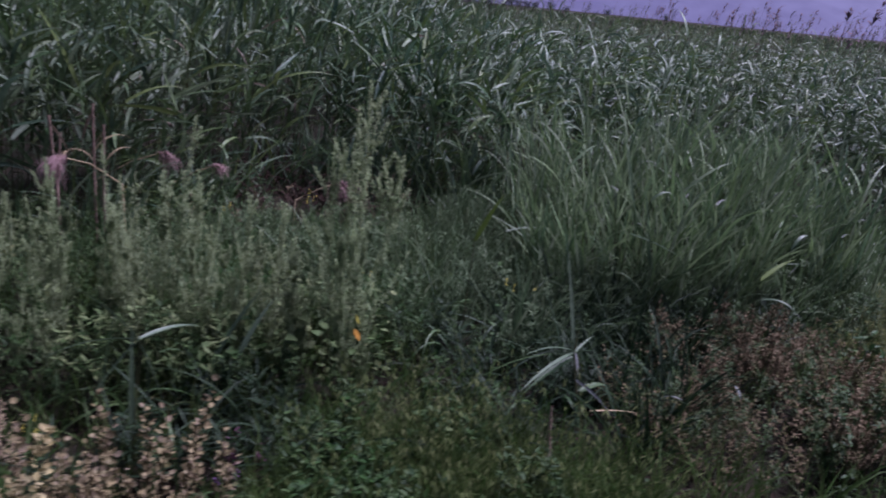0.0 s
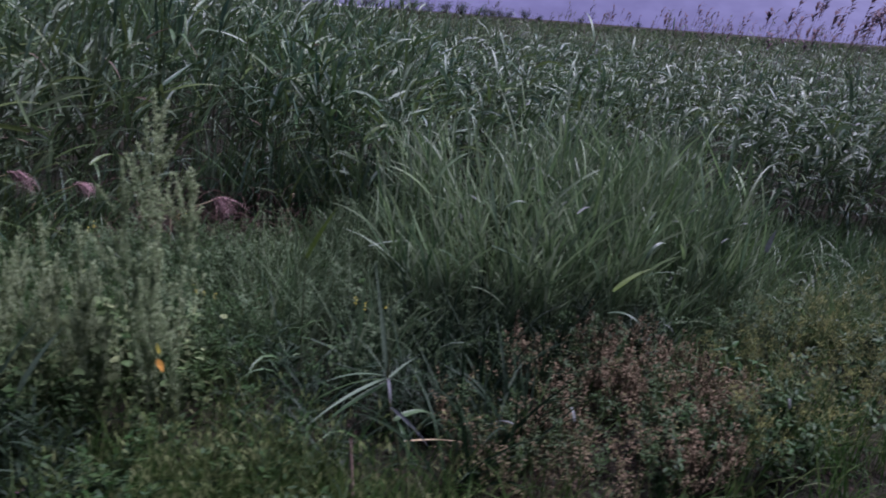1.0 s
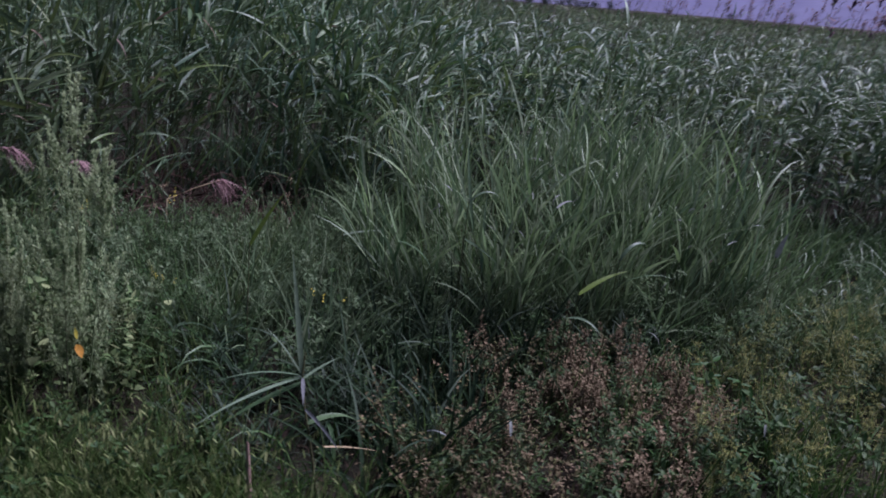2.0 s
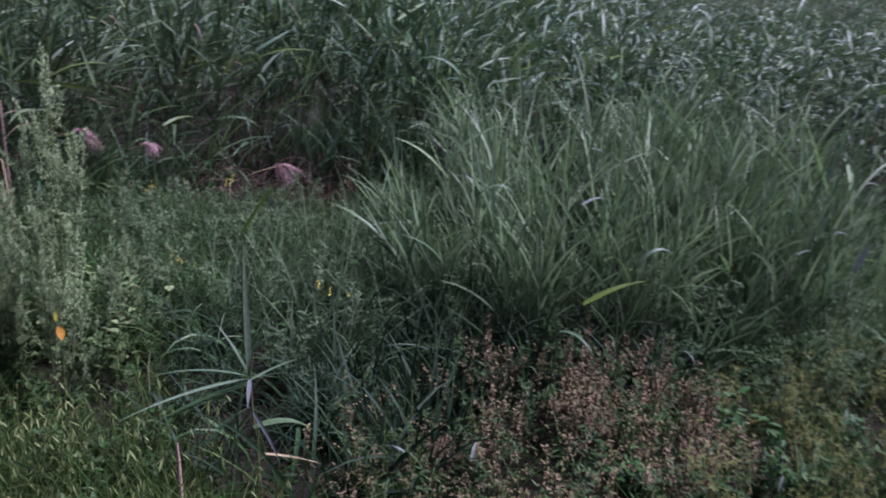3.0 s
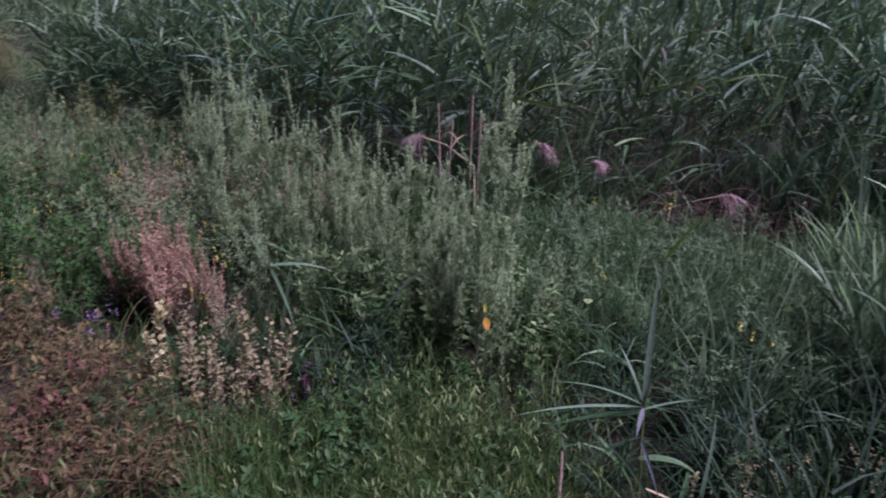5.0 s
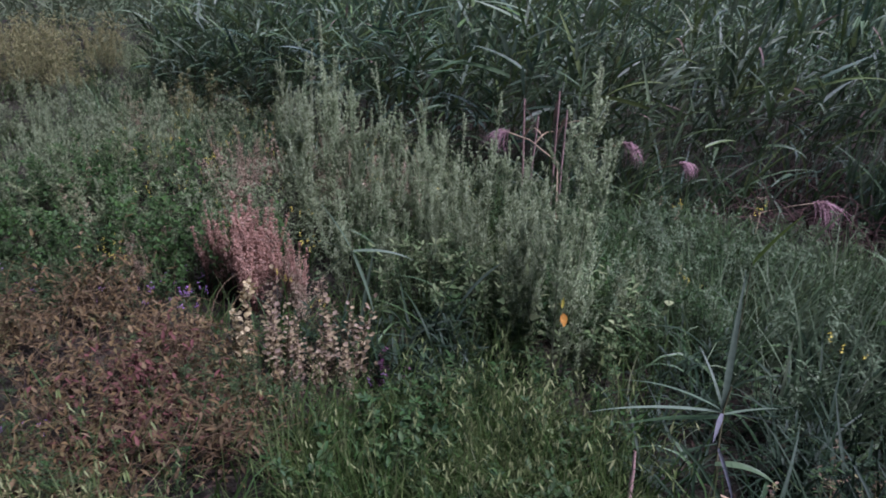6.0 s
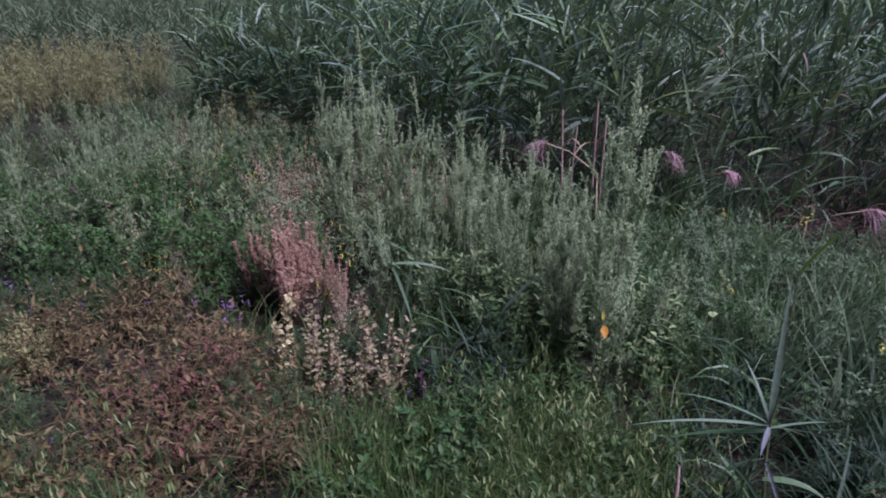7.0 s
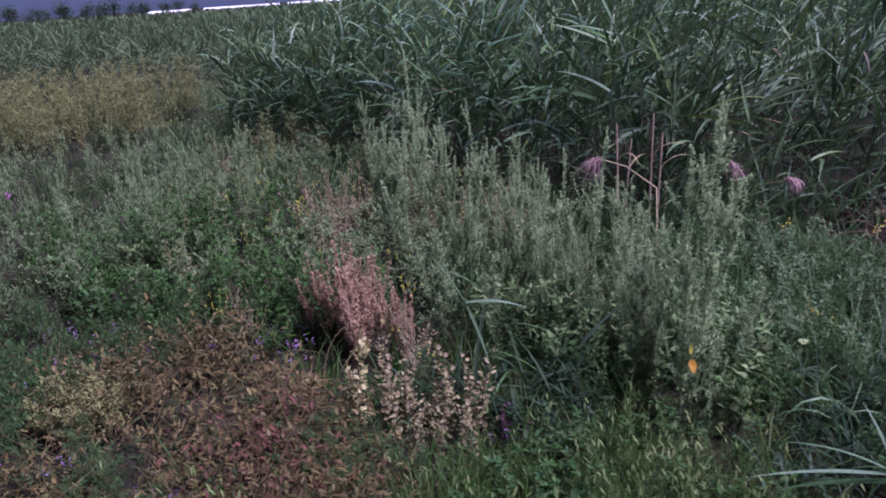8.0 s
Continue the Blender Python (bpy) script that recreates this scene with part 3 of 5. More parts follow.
# grass and weeds thinned here, so that bare dark earth stands for shade
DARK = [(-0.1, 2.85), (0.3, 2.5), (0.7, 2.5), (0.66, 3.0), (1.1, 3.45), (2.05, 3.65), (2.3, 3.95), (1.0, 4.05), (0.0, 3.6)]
b = Bits()
xy = np.concatenate([strew(5000, FIELD), strew(12000, FIELD, 30, 0.08), strew(12000, [(-1.22, 0.31), (3.34, 1.83), (3.81, 4.12), (-0.21, 4.99), (-2.63, 3.32)], 35, 0.06)])
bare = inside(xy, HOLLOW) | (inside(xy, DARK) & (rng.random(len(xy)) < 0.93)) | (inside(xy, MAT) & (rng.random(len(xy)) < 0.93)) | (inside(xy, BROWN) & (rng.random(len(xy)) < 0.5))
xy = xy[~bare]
k = len(xy)
ribbons(b, ground(xy), WIND + rng.normal(0, 1.6, k), u(0.9, 1.5, k), u(0.1, 0.42, k), u(0.003, 0.009, k), u(0.1, 1.5, k), 3, "blade", 0.0, u(-0.6, 0.6, k), rng.normal(0, 0.4, k))
xy = np.concatenate([strew(9000, [(-8.08, -0.05), (-1.21, -0.14), (0.43, 1.31), (3.59, 1.83), (7.06, 5.35), (9.76, 3.7), (4.59, 0.17), (-9.32, -6.67)], 25, 0.12), strew(4000, [(-8.08, -0.05), (-1.21, -0.14), (0.43, 1.31), (3.59, 1.83), (7.06, 5.35), (9.76, 3.7), (4.59, 0.17), (-9.32, -6.67)])])
k = len(xy)
ribbons(b, ground(xy), u(0, 6.28, k), u(0.7, 1.5, k), u(0.05, 0.16, k), u(0.004, 0.009, k), u(0.1, 1.5, k), 3, "blade", 0.0, u(-0.6, 0.6, k), rng.normal(0, 0.4, k))
stuff("grass", b, M["grass"], "fine green meadow grass among the weeds", "grass")
b = Bits()
# shade in the dip, put in as tufts of dark-coloured blades
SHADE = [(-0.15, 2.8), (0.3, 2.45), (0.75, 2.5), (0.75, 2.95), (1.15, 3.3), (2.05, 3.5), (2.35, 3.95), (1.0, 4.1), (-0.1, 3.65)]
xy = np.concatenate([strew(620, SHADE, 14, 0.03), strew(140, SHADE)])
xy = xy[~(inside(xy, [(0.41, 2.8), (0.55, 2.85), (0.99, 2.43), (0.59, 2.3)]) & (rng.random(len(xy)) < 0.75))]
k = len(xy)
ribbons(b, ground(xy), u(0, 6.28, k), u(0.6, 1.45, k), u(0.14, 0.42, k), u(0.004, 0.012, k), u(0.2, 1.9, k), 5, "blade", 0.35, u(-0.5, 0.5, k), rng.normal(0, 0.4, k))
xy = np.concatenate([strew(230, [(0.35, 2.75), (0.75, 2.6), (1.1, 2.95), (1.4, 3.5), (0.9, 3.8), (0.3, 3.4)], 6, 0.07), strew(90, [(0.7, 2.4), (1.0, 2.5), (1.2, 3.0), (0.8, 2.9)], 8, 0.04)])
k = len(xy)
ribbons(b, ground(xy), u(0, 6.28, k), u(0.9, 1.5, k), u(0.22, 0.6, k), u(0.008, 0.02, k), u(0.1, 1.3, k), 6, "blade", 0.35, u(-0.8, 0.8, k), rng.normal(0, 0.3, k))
stuff("sedge", b, M["sedge"], "grass tufts coloured dark bluish-green for the shade in the dip", "sedge")
b = Bits()
xy = np.concatenate([strew(2600, SHORT, 26, 0.06), strew(700, SHORT)])
k = len(xy)
ribbons(b, ground(xy), rng.uniform(0, 6.28, k), u(0.9, 1.52, k), u(0.12, 0.34, k), u(0.003, 0.008, k), u(0.1, 1.1, k), 4, "blade", 0.0, u(-0.6, 0.6, k), rng.normal(0, 0.4, k))
stuff("short_grass", b, M["lush"], "short soft fresh green grass", "grass")


near_field = [(-4.6, 0.2), (-1.2, 0.0), (0.6, 1.2), (3.2, 1.8), (4.2, 4.6), (0.2, 5.4), (-2.0, 4.6), (-4.6, 4.0)]
for name, mat, count, label in (("ground_litter", "shade_litter", 17000, "dead leaves and stalks littering the earth, coloured dark for shade"), ("ground_cover", "weed", 9000, "small dark green leaves creeping over the earth")):
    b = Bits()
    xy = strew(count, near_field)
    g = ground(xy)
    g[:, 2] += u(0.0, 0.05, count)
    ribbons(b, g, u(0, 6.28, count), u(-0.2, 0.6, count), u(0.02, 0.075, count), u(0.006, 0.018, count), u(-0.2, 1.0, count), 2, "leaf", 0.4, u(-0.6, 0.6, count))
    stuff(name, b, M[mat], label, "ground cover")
b = Bits()
xy = np.concatenate([strew(1700, [(-1.3, 3.1), (-0.4, 2.9), (0.1, 3.3), (0.1, 4.3), (-0.4, 5.1), (-1.6, 4.9), (-1.7, 4.0)], 12, 0.07), strew(400, [(-1.3, 3.1), (0.2, 3.3), (0.0, 5.0), (-1.7, 4.7)])])
k = len(xy)
ribbons(b, ground(xy), u(0, 6.28, k), u(0.8, 1.5, k), u(0.12, 0.42, k), u(0.004, 0.011, k), np.abs(rng.normal(0.5, 0.6, k)), 4, "blade", 0.3, u(-0.9, 0.9, k), rng.normal(0, 0.4, k))
stuff("soft_grass", b, M["sword"], "soft grey-green grass before the dark hollow", "grass")


def herbs(stem, leaf, base, h, branches, leaves, ll, lw, spread, profile="leaf", low=0.15, seg=2, top=None):
    """Bushy weeds: a stem, side shoots round it, and small leaves along all of them."""
    n = len(base)
    p, _ = run(base, u(0, 6.28, n), u(1.25, 1.55, n), h, u(0, 0.3, n), 4)
    rods(stem, p, 0.0022, 0.35, 3)
    s = u(low, 0.95, (n, branches))
    start = along(p, s).reshape(-1, 3)
    nb = n * branches
    reach = (np.repeat(h, branches) * spread * (1.1 - 0.75 * s.ravel())) * u(0.7, 1.2, nb)
    q, _ = run(start, u(0, 6.28, nb), u(0.6, 1.25, nb), reach, u(-0.5, 0.5, nb), 3)
    rods(stem, q, 0.0012, 0.4, 3)
    ls = u(0.05, 1.0, (nb, leaves))
    lp = along(q, ls).reshape(-1, 3)
    kk = len(lp)
    grow = u(0.6, 1.2, kk)
    ribbons(leaf, lp, u(0, 6.28, kk), u(-0.3, 1.2, kk), ll * grow, lw * grow, u(-0.2, 1.0, kk), seg, profile, 0.3)
    return p


GAP = [(-0.66, 2.94), (-0.51, 3.06), (-0.04, 2.55), (-0.21, 2.27), (-0.44, 2.36)]
stem, leaf = Bits(), Bits()
GREENS = [(-2.62, 2.66), (-1.16, 2.42), (-0.15, 2.38), (0.64, 3.08), (0.51, 3.95), (-0.21, 4.88), (-1.56, 4.68), (-3.09, 4.17)]
xy = np.concatenate([strew(500, FIELD, 5), strew(130, VETCH, 4), strew(750, GREENS, 5), strew(200, [(0.41, 3.18), (2.5, 3.38), (2.85, 4.18), (0.51, 4.06)]), strew(70, BROWN), strew(260, [(-6.92, 0.48), (-3.03, 0.86), (-2.83, 2.21), (-4.65, 3.2), (-8.07, 2.78)])])
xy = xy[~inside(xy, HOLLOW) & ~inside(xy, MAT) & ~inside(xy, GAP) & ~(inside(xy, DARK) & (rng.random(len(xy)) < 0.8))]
herbs(stem, leaf, ground(xy), u(0.12, 0.4, len(xy)), 7, 9, 0.027, 0.007, 0.45)
stuff("weed_stems", stem, M["weed_stem"], "thin stems of low green weeds", "weeds")
stuff("weed_leaves", leaf, M["weed"], "small green leaves of low weeds", "weeds")
stem, leaf = Bits(), Bits()
xy = np.concatenate([strew(24, [(-1.38, 2.35), (-0.61, 2.46), (0.07, 2.67), (0.29, 3.06), (-0.51, 3.23), (-1.39, 2.74)], 4, 0.06), strew(90, [(-4.16, 0.56), (-2.91, 0.75), (-2.71, 1.55), (-3.51, 2.28), (-4.86, 2.08)], 4, 0.08), strew(60, RIGHT, 3)])
xy = xy[~inside(xy, GAP)]
herbs(stem, leaf, ground(xy), u(0.14, 0.36, len(xy)), 5, 5, 0.045, 0.02, 0.4, seg=3)
stuff("leafy_weed_stems", stem, M["weed_stem"], "stems of dark leafy weeds", "weeds")
stuff("leafy_weeds", leaf, M["weed"], "dark green pointed leaves of rank weeds", "weeds")
stem, leaf = Bits(), Bits()
xy = np.concatenate([strew(150, SKIRT, 4, 0.07), strew(120, [(-1.5, 3.2), (-0.3, 3.1), (0.2, 3.6), (0.0, 4.6), (-1.4, 4.6)], 4, 0.07)])
herbs(stem, leaf, ground(xy), u(0.2, 0.5, len(xy)), 8, 10, 0.028, 0.009, 0.32)
stuff("skirt_weed_stems", stem, M["pale_stem"], "stems of soft grey-green weeds", "weeds")
stuff("skirt_weeds", leaf, M["sheaf"], "soft grey-green weeds between the hollow and the grass clump", "weeds")
stem, leaf = Bits(), Bits()
xy = strew(44, [(-1.55, 2.4), (-0.67, 2.57), (-0.28, 2.97), (-0.51, 3.23), (-1.62, 2.94)])
xy = xy[~inside(xy, GAP)]
herbs(stem, leaf, ground(xy), u(0.22, 0.44, len(xy)), 6, 6, 0.042, 0.014, 0.35, seg=3)
stuff("pale_weed_stems", stem, M["pale_stem"], "stems of pale grey-green weeds", "weeds")
stuff("pale_weeds", leaf, M["mallow"], "pale grey-green pointed leaves of rank weeds", "weeds")
stem, leaf = Bits(), Bits()
xy = np.concatenate([strew(130, [(-0.55, 1.9), (-0.3, 1.5), (0.4, 1.8), (0.4, 2.3), (-0.3, 2.9), (-0.6, 2.5)], 4, 0.06), strew(40, [(1.2, 2.2), (1.6, 2.2), (2.2, 2.6), (2.2, 3.2), (1.4, 2.7)], 4, 0.06)])
herbs(stem, leaf, ground(xy), u(0.1, 0.3, len(xy)), 7, 6, 0.034, 0.014, 0.45, seg=3)
stuff("small_leaf_stems", stem, M["weed_stem"], "thin stems of small leafy weeds", "weeds")
stuff("small_leaf_weeds", leaf, M["weed"], "small oval green leaves of low weeds in the grass", "weeds")
b = Bits()
xy = np.concatenate([strew(20, SHADE), strew(44, [(-1.49, 2.02), (-0.48, 2.03), (0.42, 2.41), (0.41, 3.29), (-0.52, 3.45), (-1.84, 2.93)])])
k = len(xy)
ribbons(b, ground(xy), u(0, 6.28, k), u(0.8, 1.45, k), u(0.25, 0.6, k), u(0.009, 0.02, k), u(0.6, 2.6, k), 7, "blade", 0.35, u(-0.7, 0.7, k), rng.normal(0, 0.4, k))
stuff("arching_blades", b, M["sword"], "arching broad grass blades among the weeds", "grass")
# low weeds in the same dark blade colour, for shade
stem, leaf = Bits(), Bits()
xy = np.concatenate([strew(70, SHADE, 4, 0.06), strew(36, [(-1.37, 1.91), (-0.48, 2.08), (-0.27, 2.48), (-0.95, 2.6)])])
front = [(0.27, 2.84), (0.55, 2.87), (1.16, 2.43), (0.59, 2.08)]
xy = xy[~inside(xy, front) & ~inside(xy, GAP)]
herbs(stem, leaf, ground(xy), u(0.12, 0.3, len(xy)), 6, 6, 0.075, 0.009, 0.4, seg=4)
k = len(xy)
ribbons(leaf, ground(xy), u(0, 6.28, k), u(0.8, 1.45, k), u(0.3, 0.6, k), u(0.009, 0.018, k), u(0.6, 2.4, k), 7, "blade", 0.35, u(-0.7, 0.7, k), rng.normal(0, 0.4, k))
stuff("shade_weed_stems", stem, M["weed_stem"], "stems of weeds in the shaded dip", "weeds")
stuff("shade_weeds", leaf, M["sedge"], "weed leaves coloured dark bluish-green for the shade low down", "weeds")
stem, leaf = Bits(), Bits()
xy = strew(300, RIGHT)
herbs(stem, leaf, ground(xy), u(0.18, 0.4, len(xy)), 8, 12, 0.02, 0.004, 0.5)
stuff("feathery_weed_stems", stem, M["pale_stem"], "stems of feathery olive-green weeds", "weeds")
stuff("feathery_weeds", leaf, M["moss"], "soft feathery olive-green weeds", "weeds")
stem, leaf = Bits(), Bits()
xy = strew(60, [(-2.06, 0.53), (-1.73, 0.61), (-1.74, 0.89), (-2.07, 0.87)])
herbs(stem, leaf, ground(xy), u(0.14, 0.3, len(xy)), 8, 12, 0.02, 0.006, 0.45)
xy = strew(60, [(-1.11, 0.43), (-0.45, 0.71), (-0.24, 1.22), (-0.67, 0.8)])
herbs(stem, leaf, ground(xy), u(0.1, 0.2, len(xy)), 8, 12, 0.02, 0.005, 0.5)
stuff("olive_weed_stems", stem, M["umber"], "dry stems of feathery olive weeds", "weeds")
stuff("olive_weeds", leaf, M["olive"], "soft feathery olive-green weeds going brown", "weeds")

b = Bits()
xs = u(-9, 6, 5200)
xs = xs[(xs < 1.7) | (xs > 2.9)]
xy = np.column_stack([xs, np.interp(xs, ex, ey) + u(-1.1, 0.5, len(xs))])
xy = xy[~inside(xy, HOLLOW)]
k = len(xy)
ribbons(b, ground(xy), WIND + rng.normal(0, 1.6, k), u(0.9, 1.5, k), u(0.2, 0.55, k), u(0.005, 0.014, k), u(0.1, 1.4, k), 4, "blade", 0.3, u(-0.6, 0.6, k), rng.normal(0, 0.4, k))
stuff("bank_grass", b, M["sword"], "rank green grass along the foot of the reeds", "grass")
b = Bits()
xy = strew(3000, [(2.61, 3.84), (3.82, 3.21), (5.28, 4.89), (5.02, 5.8), (3.43, 6.14), (2.84, 5.2)], 12, 0.07)
k = len(xy)
ribbons(b, ground(xy), WIND + rng.normal(0, 1.4, k), u(0.9, 1.5, k), u(0.15, 0.5, k), u(0.005, 0.014, k), u(0.1, 1.6, k), 4, "blade", 0.3, u(-0.6, 0.6, k), rng.normal(0, 0.4, k))
stuff("tussock_grass", b, M["sword"], "tussocks of rank grass between the reeds", "grass")
stem, leaf = Bits(), Bits()
xy = np.concatenate([strew(150, [(-4.8, 0.6), (-2.5, 0.9), (-2.3, 1.8), (-3.4, 2.5), (-5, 2.4)], 4, 0.1), strew(40, [(-2.4, 1.5), (-1.9, 1.6), (-2.2, 2.4), (-2.8, 2.2)])])
herbs(stem, leaf, ground(xy), u(0.25, 0.55, len(xy)), 9, 9, 0.034, 0.013, 0.32, seg=3)
stuff("rank_weed_stems", stem, M["weed_stem"], "stems of rank fresh green weeds", "weeds")
stuff("rank_weeds", leaf, M["bright"], "rank fresh green weeds crowding the meadow", "weeds")
stem, leaf = Bits(), Bits()
LEFT = [(-10, -1.5), (-3.2, -0.2), (-2.7, 1.4), (-2.1, 1.9), (-1.6, 2.35), (-2.4, 4.4), (-4.2, 4.1), (-8, 3.5), (-9.3, 3.2), (-8.4, 0.3)]
xy = np.concatenate([strew(430, LEFT, 5, 0.12), strew(120, [(-4.61, 0.41), (-3.03, 0.75), (-2.7, 1.44), (-1.94, 2.15), (-2.66, 4.52), (-4.88, 4.29)]), strew(220, [(-9.8, 3.35), (-15.13, 3.27), (-15.06, 5.18), (-9.78, 5.12)]), strew(50, [(-2.94, 1.98), (-2.1, 2.09), (-1.72, 2.5), (-1.95, 2.81), (-2.84, 2.76)])])
herbs(stem, leaf, ground(xy), u(0.28, 0.66, len(xy)), 10, 12, 0.026, 0.0085, 0.28)
stuff("grey_weed_stems", stem, M["weed_stem"], "stems of low grey-green weeds", "weeds")
stuff("grey_weeds", leaf, M["grey"], "low grey-green weeds covering the meadow", "weeds")

for mat, count, label in (("salmon", 40, "faded salmon seed heads strewn among the weeds"), ("straw", 36, "dry straw-coloured weeds among the green")):
    stem, leaf = Bits(), Bits()
    xy = np.concatenate([strew(count, [(-8.08, 1.09), (-3.04, 1.19), (-1.82, 2.16), (-2.64, 3.76), (-4.89, 4.39), (-9.21, 4.49)], 4, 0.1), strew(count // 12, [(-1.99, 4.44), (-0.66, 4.63), (0.02, 5.65), (-2.23, 5.29)])])
    herbs(stem, leaf, ground(xy), u(0.3, 0.55, len(xy)), 9, 12, 0.012, 0.005, 0.28, low=0.4)
    stuff("dry_weed_stems", stem, M["umber"], "thin dry stems of " + label, "weeds")
    stuff("dry_weeds", leaf, M[mat], label, "weeds")

# tangled dried vetch
stem, leaf, red = Bits(), Bits(), Bits()
xy = strew(1500, MAT, 40, 0.07)
k = len(xy)
g = ground(xy)
g[:, 2] += np.clip(0.1 + 0.12 * np.sin(7 * xy[:, 0] + 3 * xy[:, 1]) + 0.05 * np.sin(13 * xy[:, 1] - 4 * xy[:, 0]), 0, 1) * u(0.2, 1.1, k)
p, _ = run(g, u(0, 6.28, k), u(-0.2, 1.2, k), u(0.12, 0.4, k), u(-0.3, 2.0, k), 5, rng.normal(0, 1.4, k))
rods(stem, p, 0.0013, 0.7, 3)
q = along(p, u(0, 1, (k, 7))).reshape(-1, 3)
kk = len(q)
hot = 0.6 * np.exp(-(((q[:, 0] + 1.05) / 0.34) ** 2 + ((q[:, 1] - 1.3) / 0.24) ** 2)) > rng.random(kk)
pick = ~hot & (rng.random(kk) < 0.09 + 0.26 * np.clip((-0.75 - q[:, 0]) / 0.6, 0, 1))
light = Bits()
for sel, bb in ((~hot & ~pick, leaf), (hot, red), (pick, light)):
    c = q[sel]
    ribbons(bb, c, u(0, 6.28, len(c)), u(-0.9, 1.1, len(c)), u(0.018, 0.052, len(c)), u(0.008, 0.017, len(c)), u(-0.3, 1.8, len(c)), 3, "leaf", 0.5)
pods = Bits()
c = along(p, u(0.3, 1, (k, 1))).reshape(-1, 3)
c = c[rng.random(k) < 0.5]
ribbons(pods, c, u(0, 6.28, len(c)), u(-1.5, 0.6, len(c)), u(0.02, 0.036, len(c)), u(0.006, 0.01, len(c)), u(-0.2, 0.8, len(c)), 4, "leaf", 0.6)
stuff("vetch_pods", pods, M["tan"], "pale straw-coloured split pods in the dried vetch", "dried vetch")
arcs = Bits()
xy = strew(150, MAT)
g = ground(xy)
g[:, 2] += u(0.04, 0.2, len(xy))
ap, _ = run(g, u(0, 6.28, len(xy)), u(0.0, 1.1, len(xy)), u(0.25, 0.6, len(xy)), u(0.4, 2.2, len(xy)), 8, rng.normal(0, 1.2, len(xy)))
rods(arcs, ap, 0.0013, 0.7, 3)
stuff("vetch_tendrils", arcs, M["tan"], "long arching tan vetch stems over the dried patch", "dried vetch")
live, leafy = Bits(), Bits()
xy = np.concatenate([strew(26, MAT), strew(40, [(-1.36, 1.31), (-1.2, 1.65), (-0.75, 1.68), (-0.69, 1.41)]), strew(60, [(-1.67, 0.67), (-1.34, 0.53), (-0.78, 0.59), (-0.46, 1.04), (-0.79, 0.85), (-1.34, 0.81)])])
herbs(live, leafy, ground(xy), u(0.12, 0.26, len(xy)), 7, 10, 0.018, 0.005, 0.6)
stuff("living_vetch_stems", live, M["weed_stem"], "green stems creeping through the dried vetch", "vetch")
stuff("living_vetch", leafy, M["weed"], "green leaflets growing through the dried vetch", "vetch")
stuff("vetch_stems", stem, M["umber"], "tangled dry brown vetch stems", "dried vetch")
stuff("vetch_leaves", leaf, M["brown"], "curled tan and brown dried vetch leaves", "dried vetch")
stuff("vetch_pale_leaves", light, M["tan"], "pale straw-coloured dried vetch leaves", "dried vetch")
stuff("vetch_red_leaves", red, M["wine"], "wine-red withered leaves low in the dried vetch", "dried vetch")

stem, leaf = Bits(), Bits()
xy = strew(240, VETCH, 6)
herbs(stem, leaf, ground(xy), u(0.08, 0.3, len(xy)), 8, 10, 0.02, 0.006, 0.6)
stuff("green_vetch_stems", stem, M["weed_stem"], "weak stems of living vetch", "vetch")
stuff("green_vetch", leaf, M["weed"], "grey-green vetch with small leaflets creeping by the dried patch", "vetch")

# brown weeds
stem, leaf = Bits(), Bits()
xy = strew(150, BROWN)
herbs(stem, leaf, ground(xy), u(0.1, 0.3, len(xy)), 7, 8, 0.016, 0.009, 0.6)
stuff("brown_weed_stems", stem, M["umber"], "dry stalks of low brown weeds", "weeds")
stuff("brown_weeds", leaf, M["russet"], "low brown weeds gone to seed", "weeds")

# rank green blades behind and beside the hollow
b = Bits()
xs = u(-2.3, 0.6, 760)
xy = np.column_stack([xs, np.interp(xs, ex, ey) + u(-0.4, 0.6, 760)])
k = len(xy)
ribbons(b, ground(xy), WIND + rng.normal(0, 1.5, k), u(0.9, 1.5, k), u(0.35, 1.0, k), u(0.01, 0.028, k), u(0.1, 1.5, k), 7, "blade", 0.35, u(-0.8, 0.8, k), rng.normal(0, 0.4, k))
stuff("young_reeds", b, M["reed"], "young green reed blades round the dark hollow", "reeds")

# dead stalks in the hollow
b = Bits()
xy = strew(170, HOLLOW)
k = len(xy)
g = ground(xy)
g[:, 2] += u(0.0, 0.12, k)
p, _ = run(g, u(0, 6.28, k), u(0.5, 1.4, k), u(0.35, 0.85, k), u(1.2, 3.0, k), 7, rng.normal(0, 0.6, k))
rods(b, p, u(0.0015, 0.004, k), 0.5, 4)
ribbons(b, g, u(0, 6.28, k), u(0, 1.0, k), u(0.15, 0.4, k), u(0.01, 0.02, k), u(0.3, 1.8, k), 4, "blade", 0.3, u(-1, 1, k))
stuff("dead_stalks", b, M["litter"], "dead reddish-brown reed stalks in a dark hollow", "dead reeds")

# ---- grey-green goosefoot ----


